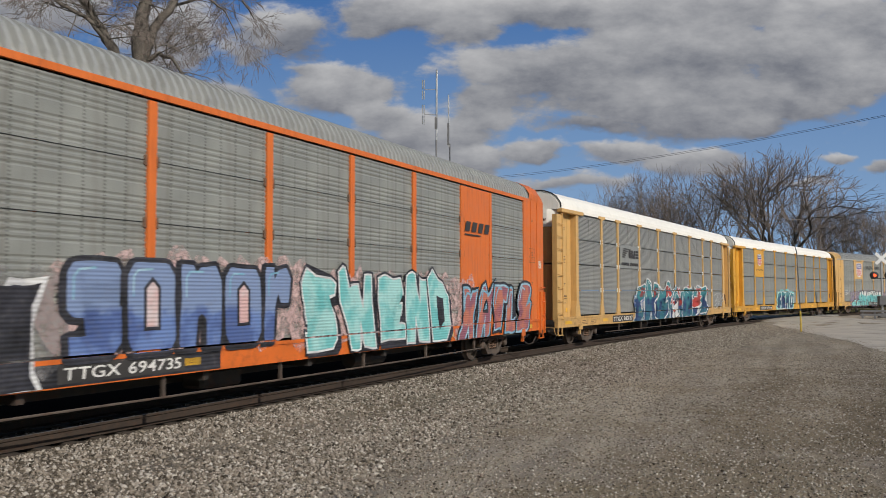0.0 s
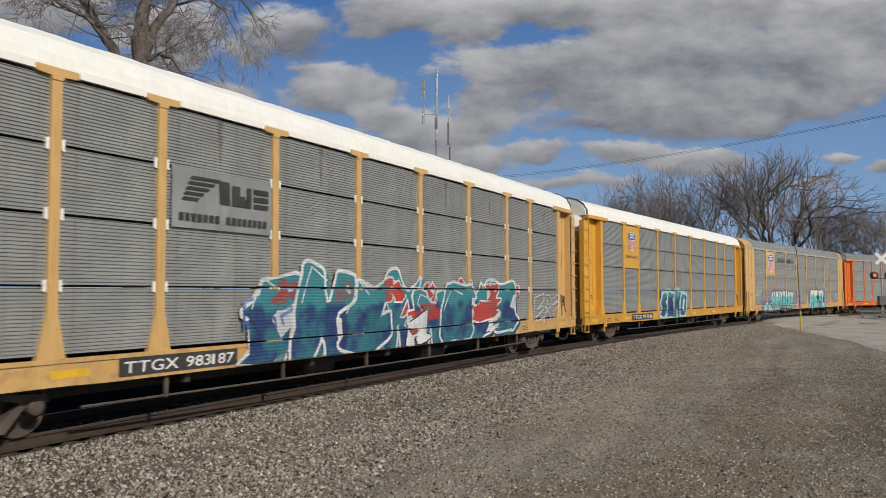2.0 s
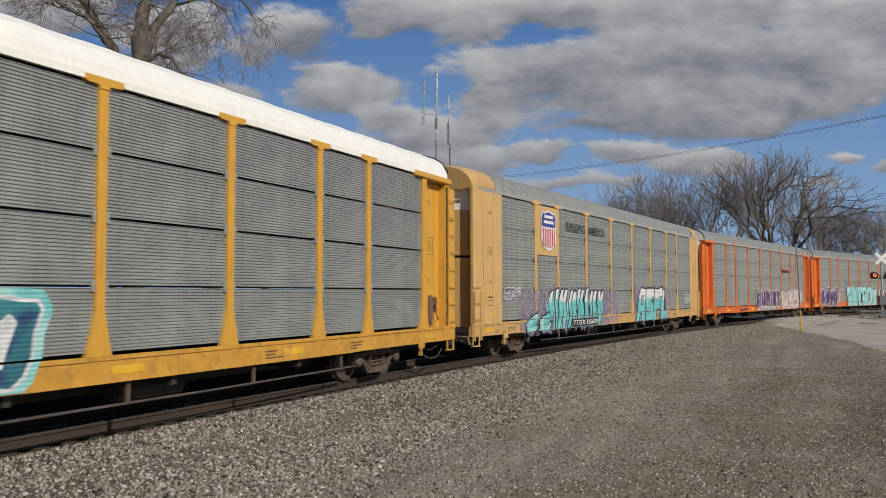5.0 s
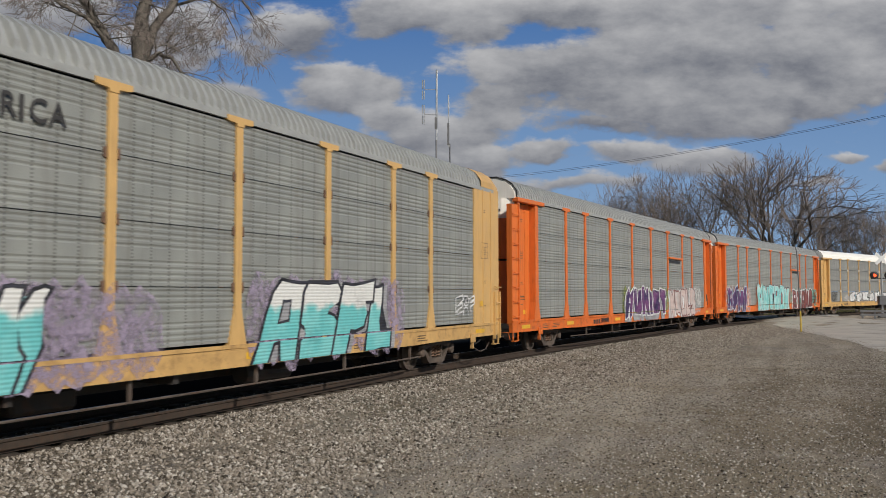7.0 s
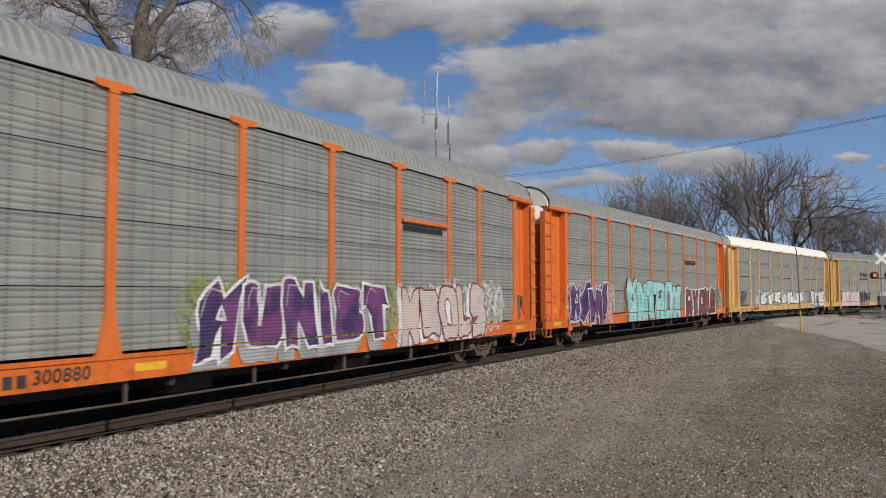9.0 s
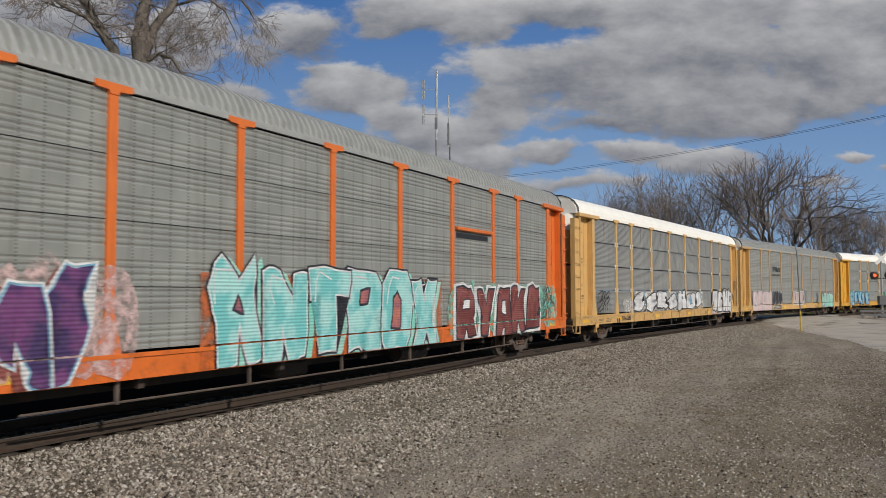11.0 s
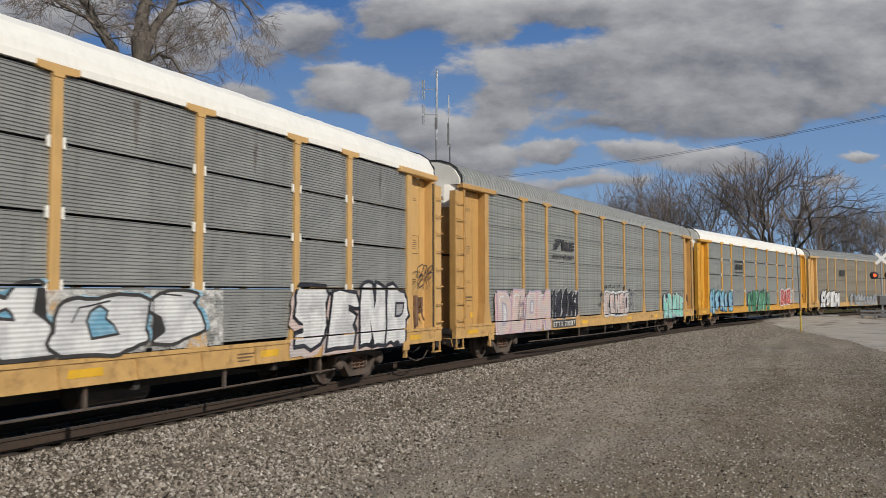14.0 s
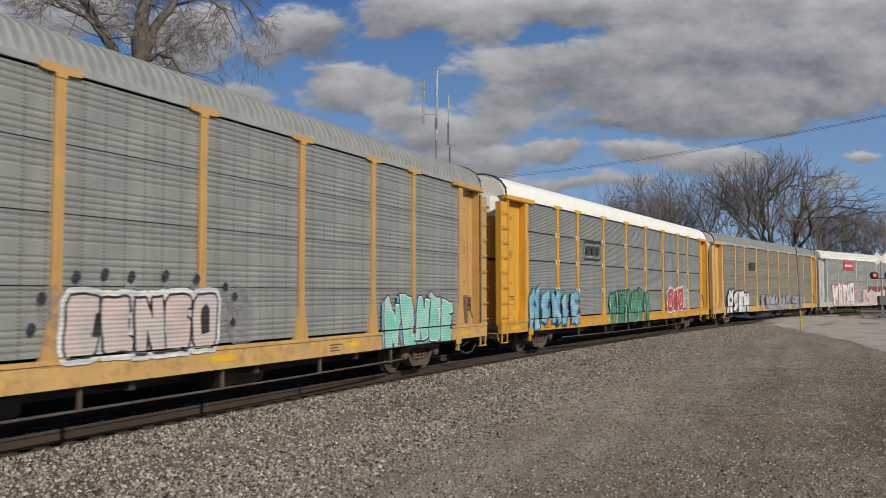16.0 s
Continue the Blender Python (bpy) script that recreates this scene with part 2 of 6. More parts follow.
# ---- mesh helpers ----
def box(bm, x0, x1, y0, y1, z0, z1, bevel=0.0):
    vs = [bm.verts.new((x, y, z)) for z in (z0, z1) for y in (y0, y1) for x in (x0, x1)]
    fs = [bm.faces.new([vs[i] for i in q]) for q in ((0, 2, 3, 1), (4, 5, 7, 6), (0, 1, 5, 4), (2, 6, 7, 3), (0, 4, 6, 2), (1, 3, 7, 5))]
    if bevel:
        es = {e for f in fs for e in f.edges}
        bmesh.ops.bevel(bm, geom=list(es), offset=bevel, segments=1, profile=0.5, affect="EDGES")
    return vs


def prism(bm, outline, y0, y1):
    """An outline in x and z, given a depth in y."""
    a = [bm.verts.new((x, y0, z)) for x, z in outline]
    b = [bm.verts.new((x, y1, z)) for x, z in outline]
    n = len(a)
    bm.faces.new(a)
    bm.faces.new(b[::-1])
    for i in range(n):
        bm.faces.new((a[i], b[i], b[(i + 1) % n], a[(i + 1) % n]))


def tube(bm, pts, r, sides=6, caps=True):
    """A round bar along a list of points; r is one radius or one for each point."""
    pts = [Vector(p) for p in pts]
    rings = []
    for i, p in enumerate(pts):
        d = (pts[min(i + 1, len(pts) - 1)] - pts[max(i - 1, 0)]).normalized()
        u = d.orthogonal().normalized()
        w = d.cross(u)
        rad = r[i] if isinstance(r, (list, tuple)) else r
        rings.append([bm.verts.new(p + rad * (math.cos(a) * u + math.sin(a) * w)) for a in (2 * math.pi * k / sides for k in range(sides))])
    for a, b in zip(rings, rings[1:]):
        best = min(range(sides), key=lambda o: (a[0].co - b[o].co).length)
        for k in range(sides):
            bm.faces.new((a[k], a[(k + 1) % sides], b[(k + 1 + best) % sides], b[(k + best) % sides]))
    if caps:
        bm.faces.new(rings[0][::-1])
        bm.faces.new(rings[-1])


def lathe_y(bm, prof, cx, cz, sides=24):
    """A profile of (radius, y) turned about a crosswise axis."""
    rings = [[bm.verts.new((cx + r * math.cos(2 * math.pi * k / sides), y, cz + r * math.sin(2 * math.pi * k / sides))) for k in range(sides)] for r, y in prof]
    for a, b in zip(rings, rings[1:]):
        for k in range(sides):
            bm.faces.new((a[k], a[(k + 1) % sides], b[(k + 1) % sides], b[k]))
    bm.faces.new(rings[0])
    bm.faces.new(rings[-1][::-1])


MESHES = {}


def mesh_from(key, build, material, smooth_faces=False):
    """Mesh data built once for all alike pieces of one material."""
    k = (key, material.name)
    if k not in MESHES:
        bm = bmesh.new()
        build(bm)
        bmesh.ops.recalc_face_normals(bm, faces=bm.faces)
        me = bpy.data.meshes.new(key if isinstance(key, str) else key[0])
        bm.to_mesh(me)
        bm.free()
        me.materials.append(material)
        if smooth_faces:
            me.polygons.foreach_set("use_smooth", [True] * len(me.polygons))
        MESHES[k] = me
    return MESHES[k]


def piece(name, key, build, material, parent, m=None, label="", smooth_faces=False):
    ob = new(name, mesh_from(key, build, material, smooth_faces))
    ob.parent = parent
    if m is not None:
        ob.matrix_basis = m
    if label:
        ob["label"] = label
    return ob


# ---- covered car carriers ----
HALF = 1.50                     # half width over the side screens
POSTS = (-11.85, -9.2, -7.25, -4.4, -1.5, 1.35, 4.2, 7.0, 9.0, 11.85)
ROWS = ((1.17, 2.09), (2.13, 3.08), (3.12, 4.04), (4.08, 5.0))
TURN = pose(0, 0, 0, 0, 0, 180)


def ribbed(bm, w, h, pitch, depth, flat):
    """A pressed sheet of horizontal ribs, w wide, h high, facing -y."""
    n = max(1, round(h / pitch))
    p = h / n
    prof = [(0.0, 0.0)]
    for i in range(n):
        z = i * p
        prof += [(z + p * flat * 0.5, 0.0), (z + p * (flat * 0.5 + 0.12), depth), (z + p * (1 - flat * 0.5 - 0.12), depth), (z + p * (1 - flat * 0.5), 0.0)]
    prof.append((h, 0.0))
    a = [bm.verts.new((0, y, z)) for z, y in prof]
    b = [bm.verts.new((w, y, z)) for z, y in prof]
    for i in range(len(prof) - 1):
        bm.faces.new((a[i], b[i], b[i + 1], a[i + 1]))
    c = [bm.verts.new(q) for q in ((0, depth + 0.02, 0), (w, depth + 0.02, 0), (w, depth + 0.02, h), (0, depth + 0.02, h))]
    bm.faces.new(c)
    bm.faces.new((a[0], b[0], c[1], c[0]))
    bm.faces.new((a[-1], b[-1], c[2], c[3]))
    bm.faces.new([*a, c[3], c[0]])
    bm.faces.new([*b, c[2], c[1]])


def grooved(bm, w, h):
    """A flat pressed sheet with two groups of narrow grooves, facing -y."""
    prof = [(0.0, 0.0)]
    for f in (0.05, 0.15, 0.25, 0.35, 0.60, 0.70, 0.80, 0.90):
        z = f * h
        prof += [(z, 0.0), (z + 0.022, 0.013), (z + 0.036, 0.013), (z + 0.064, 0.0)]
    prof.append((h, 0.0))
    a = [bm.verts.new((0, y, z)) for z, y in prof]
    b = [bm.verts.new((w, y, z)) for z, y in prof]
    for i in range(len(prof) - 1):
        bm.faces.new((a[i], b[i], b[i + 1], a[i + 1]))
    c = [bm.verts.new(q) for q in ((0, 0.04, 0), (w, 0.04, 0), (w, 0.04, h), (0, 0.04, h))]
    bm.faces.new(c)
    bm.faces.new((a[0], b[0], c[1], c[0]))
    bm.faces.new((a[-1], b[-1], c[2], c[3]))
    bm.faces.new([*a, c[3], c[0]])
    bm.faces.new([*b, c[2], c[1]])


def post_shape(bm):
    w = 0.085
    prism(bm, [(-w, 1.75), (-0.25, 1.02), (0.25, 1.02), (w, 1.75), (w, 5.0), (-w, 5.0)], -HALF - 0.04, -HALF + 0.05)


def post_cap(bm):
    prism(bm, [(-0.35, 5.035), (-0.31, 5.015), (-0.10, 5.005), (-0.09, 4.95), (0.09, 4.95), (0.10, 5.005), (0.31, 5.015), (0.35, 5.035), (0.35, 5.12), (-0.35, 5.12)], -HALF - 0.055, -HALF + 0.02)


def roof_shape(bm, pitch, depth):
    prof = [(-HALF - 0.02, 5.14), (-HALF + 0.01, 5.32), (-1.36, 5.56), (-1.12, 5.72), (-0.8, 5.82), (0, 5.88), (0.8, 5.82), (1.12, 5.72), (1.36, 5.56), (HALF - 0.01, 5.32), (HALF + 0.02, 5.14)]
    xs = []
    x = -13.3
    while x < 13.3:
        xs += [(x, 0), (x + pitch * 0.36, 0), (x + pitch * 0.5, depth), (x + pitch * 0.86, depth)]
        x += pitch
    xs.append((13.3, 0))
    rows = [[bm.verts.new((x, y * (1 - d / 1.5) if i not in (0, 10) else y, z - (d if 1 <= i <= 9 else 0))) for i, (y, z) in enumerate(prof)] for x, d in xs]
    for a, b in zip(rows, rows[1:]):
        for i in range(10):
            bm.faces.new((a[i], a[i + 1], b[i + 1], b[i]))
    bm.faces.new(rows[0])
    bm.faces.new(rows[-1][::-1])


def smooth_roof(bm):
    roof_shape(bm, 1.33, 0.008)


def rib_roof(bm):
    roof_shape(bm, 0.20, 0.075)


def roof_rail(bm):
    box(bm, -13.3, 13.3, -HALF - 0.035, -HALF + 0.03, 5.05, 5.16)


def side_sill(bm):
    prism(bm, [(-13.75, 0.735), (-8.9, 0.73), (-8.3, 0.715), (8.3, 0.715), (8.9, 0.73), (13.75, 0.735), (13.75, 1.05), (-13.75, 1.05)], -HALF - 0.035, -HALF + 0.09)
    box(bm, -13.75, 13.75, -HALF - 0.06, -HALF, 1.05, 1.115)


def deck(bm):
    box(bm, -13.75, 13.75, -HALF + 0.09, HALF - 0.09, 0.86, 1.02)
    box(bm, -12.0, 12.0, -0.35, 0.35, 0.42, 0.86)
    for x in (-6.5, -3, 0, 3, 6.5):
        box(bm, x - 0.06, x + 0.06, -HALF + 0.1, HALF - 0.1, 0.55, 0.86)
    for sx in (-1, 1):
        box(bm, sx * 13.6 - 0.12, sx * 13.6 + 0.12, -HALF, HALF, 0.58, 0.86)


def end_bay(bm):
    """Side wall between the screens and the car's end at the -x end: door leaf set back in its frame."""
    box(bm, -13.2, -11.9, -HALF + 0.19, -HALF + 0.23, 1.04, 4.98)


def end_post(bm):
    prism(bm, [(-12.10, 1.04), (-11.55, 1.04), (-11.73, 1.7), (-11.73, 5.02), (-11.98, 5.02), (-11.98, 1.7)], -HALF - 0.045, -HALF + 0.21)


def corner_post(bm):
    box(bm, -13.3, -13.16, -HALF - 0.03, -HALF + 0.21, 1.04, 5.02)


def end_panel(bm):
    box(bm, -13.75, -13.28, -HALF - 0.03, -HALF + 0.02, 0.95, 4.88)
    box(bm, -13.75, -13.70, -HALF + 0.02, -HALF + 0.16, 0.95, 4.88)


def ladder_stile(bm):
    box(bm, -13.31, -13.27, -HALF - 0.075, -HALF - 0.03, 1.0, 4.92)


def end_header(bm):
    box(bm, -13.4, -11.3, -HALF - 0.10, -HALF + 0.12, 4.98, 5.12, 0.015)


def rung(bm):
    tube(bm, [(-13.70, -HALF - 0.02, 0.03), (-13.69, -HALF - 0.11, -0.01), (-13.34, -HALF - 0.11, -0.01), (-13.33, -HALF - 0.02, 0.03)], 0.014, 5)


DOOR = ((-13.30, -HALF + 0.10), (-13.50, -1.02), (-13.56, -0.45), (-13.56, 0.45), (-13.50, 1.02), (-13.30, HALF - 0.10))


def door_leaf(bm, k, z0, z1):
    """One facet of the folding end door."""
    (xa, ya), (xb, yb) = DOOR[k], DOOR[k + 1]
    vs = [bm.verts.new(q) for q in ((xa, ya, z0), (xb, yb, z0), (xb, yb, z1), (xa, ya, z1), (xa + 0.05, ya, z0), (xb + 0.05, yb, z0), (xb + 0.05, yb, z1), (xa + 0.05, ya, z1))]
    for q in ((0, 1, 2, 3), (4, 7, 6, 5), (0, 4, 5, 1), (3, 2, 6, 7), (0, 3, 7, 4), (1, 5, 6, 2)):
        bm.faces.new([vs[i] for i in q])


ROOF_LINE = ((1.50, 5.12), (1.49, 5.30), (1.34, 5.53), (1.10, 5.69), (0.78, 5.79), (0.0, 5.85), (-0.78, 5.79), (-1.10, 5.69), (-1.34, 5.53), (-1.49, 5.30), (-1.50, 5.12))


def end_gable(bm):
    """Plate under the arch of the roof at the car's end, and the rod up its middle."""
    a = [bm.verts.new((-13.42, y * 0.985, z - 0.02)) for y, z in ROOF_LINE]
    b = [bm.verts.new((-13.34, y * 0.985, z - 0.02)) for y, z in ROOF_LINE]
    bm.faces.new(a)
    bm.faces.new(b[::-1])
    for i in range(len(a)):
        j = (i + 1) % len(a)
        bm.faces.new((a[i], b[i], b[j], a[j]))


def roof_seal(bm):
    """Black edge strip over the arch of the roof's end."""
    tube(bm, [(-13.34, y * 1.012, z + 0.035) for y, z in ROOF_LINE], 0.026, 5)


# Black strip standing in for the dark of the open gap beside the ladder panel.
def gap_strip(bm):
    box(bm, -13.30, -13.19, -HALF - 0.038, -HALF + 0.0, 1.06, 4.9)


def latch(bm):
    """Door lock at the foot of the end wall: plate, bars and a bent handle."""
    box(bm, -12.95, -12.55, -HALF + 0.12, -HALF + 0.19, 1.52, 1.60, 0.01)
    box(bm, -12.62, -12.50, -HALF + 0.10, -HALF + 0.19, 1.15, 1.95, 0.01)
    box(bm, -12.90, -12.78, -HALF + 0.10, -HALF + 0.19, 1.62, 1.90, 0.01)
    tube(bm, [(-12.85, -HALF + 0.1, 1.85), (-12.7, -HALF + 0.05, 1.65), (-12.75, -HALF + 0.05, 1.42), (-12.92, -HALF + 0.08, 1.30)], 0.022, 6)


def end_gear(bm):
    """Draft gear and brake rods under the car's end."""
    box(bm, -13.78, -13.0, -0.28, 0.28, 0.55, 0.95, 0.03)
    box(bm, -13.9, -13.72, -0.75, -0.45, 0.52, 0.74, 0.02)
    tube(bm, [(-13.8, -1.2, 0.62), (-13.3, -1.1, 0.50), (-12.4, -0.9, 0.42)], 0.03, 6)
    tube(bm, [(-13.84, -1.0, 0.86), (-13.84, 1.0, 0.86)], 0.035, 6)


def side_hose(bm):
    tube(bm, [(-11.6, -HALF + 0.02, 0.56), (-11.9, -HALF - 0.02, 0.40), (-12.3, -HALF, 0.30), (-12.7, -HALF, 0.34), (-13.0, -HALF + 0.02, 0.52)], 0.018, 6)


def jack_pad(bm):
    box(bm, -11.78, -11.48, -HALF - 0.085, -HALF - 0.03, 0.60, 0.84, 0.015)
    box(bm, -11.70, -11.62, -HALF - 0.06, -HALF + 0.04, 0.42, 0.62, 0.01)


def sill_rib(bm):
    prism(bm, [(-0.10, 1.04), (0.10, 1.04), (0.03, 0.73), (-0.05, 0.73)], -HALF - 0.058, -HALF - 0.03)


def lever(bm):
    tube(bm, [(-13.78, -HALF + 0.05, 0.52), (-13.82, -HALF + 0.08, 0.74), (-13.86, -0.75, 0.78), (-13.95, -0.22, 0.82)], 0.016, 6)


def stirrup(bm):
    for x in (-13.68, -13.30):
        box(bm, x - 0.018, x + 0.018, -HALF - 0.03, -HALF + 0.01, 0.47, 0.82)
    box(bm, -13.70, -13.28, -HALF - 0.05, -HALF + 0.05, 0.445, 0.475)


def wall_rib(bm):
    """Shallow upright pressings in the end wall."""
    for x in (-12.86, -12.34):
        prism(bm, [(x - 0.03, 1.12), (x + 0.03, 1.12), (x + 0.03, 4.9), (x - 0.03, 4.9)], -HALF + 0.175, -HALF + 0.195)


def door_stencil(bm):
    """A line of small marks across the white head of the end door."""
    for k in range(9):
        if k != 4:
            y = -0.98 + 0.055 * k
            x = -13.50 - 0.06 * (y + 1.02) / 0.57
            box(bm, x - 0.014, x - 0.004, y, y + 0.036, 4.68, 4.76)


def door_grab(bm):
    tube(bm, [(-13.50, -0.95, 4.95), (-13.60, -0.95, 4.95), (-13.60, -0.62, 4.95), (-13.52, -0.62, 4.95)], 0.014, 5)


def bogie_bolster(bm):
    box(bm, -0.22, 0.22, -1.05, 1.05, 0.42, 0.66, 0.03)
    box(bm, -0.35, 0.35, -0.35, 0.35, 0.62, 0.80, 0.03)


def side_frame(bm):
    prism(bm, [(-1.12, 0.50), (-1.05, 0.62), (-0.60, 0.64), (-0.34, 0.75), (0.34, 0.75), (0.60, 0.64), (1.05, 0.62), (1.12, 0.50), (1.02, 0.50), (0.62, 0.53), (0.34, 0.60), (-0.34, 0.60), (-0.62, 0.53), (-1.02, 0.50)], -1.18, -0.98)
    prism(bm, [(-0.80, 0.53), (-0.68, 0.53), (-0.36, 0.27), (0.36, 0.27), (0.68, 0.53), (0.80, 0.53), (0.45, 0.14), (-0.45, 0.14)], -1.17, -0.99)
    for x in (-0.36, 0.30):
        box(bm, x, x + 0.07, -1.16, -1.0, 0.25, 0.62)
    for x in (-0.89, 0.89):
        lathe_y(bm, [(0.07, -1.24), (0.12, -1.22), (0.135, -1.18), (0.135, -0.97), (0.08, -0.95)], x, 0.46, 14)
        box(bm, x - 0.17, x + 0.17, -1.13, -1.0, 0.48, 0.62, 0.02)


def spring(bm):
    pts = [(0.062 * math.cos(a), -1.10 + 0.062 * math.sin(a), 0.28 + 0.0125 * a) for a in (k * 0.9 for k in range(29))]
    tube(bm, pts, 0.017, 5)


def brake_beam(bm):
    box(bm, -0.36, 0.36, -0.85, 0.85, 0.26, 0.34, 0.02)
    for x in (-0.42, 0.36):
        box(bm, x, x + 0.08, -0.84, -0.70, 0.30, 0.62, 0.02)


def wheelset(bm):
    lathe_y(bm, [(0.08, -1.05), (0.08, -0.88), (0.12, -0.84), (0.14, -0.83), (0.34, -0.775), (0.38, -0.83), (0.455, -0.83), (0.455, -0.74), (0.48, -0.70), (0.36, -0.70), (0.33, -0.74), (0.12, -0.72), (0.08, -0.68),
                 (0.08, 0.68), (0.12, 0.72), (0.33, 0.74), (0.36, 0.70), (0.48, 0.70), (0.455, 0.74), (0.455, 0.83), (0.38, 0.83), (0.34, 0.775), (0.14, 0.83), (0.12, 0.84), (0.08, 0.88), (0.08, 1.05)], 0, 0, 28)


def coupler(bm):
    box(bm, -14.15, -13.5, -0.09, 0.09, 0.68, 0.86, 0.02)
    box(bm, -14.32, -14.05, -0.16, 0.10, 0.60, 0.92, 0.04)


def air_hose(bm):
    tube(bm, [(-13.7, -0.45, 0.62), (-13.95, -0.42, 0.45), (-14.15, -0.38, 0.36), (-14.32, -0.32, 0.38)], 0.03, 6)


CARS, WHEELS = [], []
SILLS = {YELLOW.name: YELLOW_SILL, TAN.name: YELLOW_SILL, DEEP_YELLOW.name: DEEP_SILL, ORANGE.name: ORANGE_SILL}


def flush_end(bm):
    """Plain side wall up to the car's corner, with two upright seams."""
    box(bm, -13.7, -11.8, -HALF - 0.03, -HALF + 0.05, 1.04, 5.16)


def seam(bm):
    box(bm, -12.47, -12.43, -HALF - 0.05, -HALF - 0.03, 1.1, 5.1)


def corner_seam(bm):
    box(bm, -13.07, -13.03, -HALF - 0.05, -HALF - 0.03, 1.1, 5.1)


def roof_end(bm):
    """Painted sheet over the last of the roof, closed at the car's end."""
    rows = []
    for x, k, dz in ((-12.30, 1.03, 0.035), (-13.35, 1.03, 0.035), (-13.70, 1.0, -0.05)):
        rows.append([bm.verts.new((x, y * k, z + dz)) for y, z in ROOF_LINE])
    for a, b in zip(rows, rows[1:]):
        for i in range(len(a) - 1):
            bm.faces.new((a[i], a[i + 1], b[i + 1], b[i]))
    bm.faces.new(rows[-1])


def low_ladder(bm):
    for x in (-13.68, -13.27):
        box(bm, x - 0.02, x + 0.02, -HALF - 0.10, -HALF - 0.02, 0.62, 2.05)


def clip(bm):
    prism(bm, [(-0.15, -0.07), (-0.10, -0.09), (-0.10, 0.09), (-0.15, 0.07)], -HALF - 0.03, -HALF + 0.0)


def pipe_run(bm):
    tube(bm, [(-8.6, -1.42, 0.40), (-4, -1.42, 0.37), (4, -1.42, 0.37), (8.6, -1.42, 0.40)], 0.02, 6)
    for x in (-7, -4, -1, 2, 5, 8):
        box(bm, x - 0.03, x + 0.03, -1.45, -1.40, 0.36, 0.78)


def brake_gear(bm):
    tube(bm, [(2.2, -0.9, 0.5), (3.6, -0.9, 0.5)], 0.19, 12)


def brake_valve(bm):
    box(bm, -2.6, -1.5, -0.95, -0.45, 0.32, 0.66, 0.06)


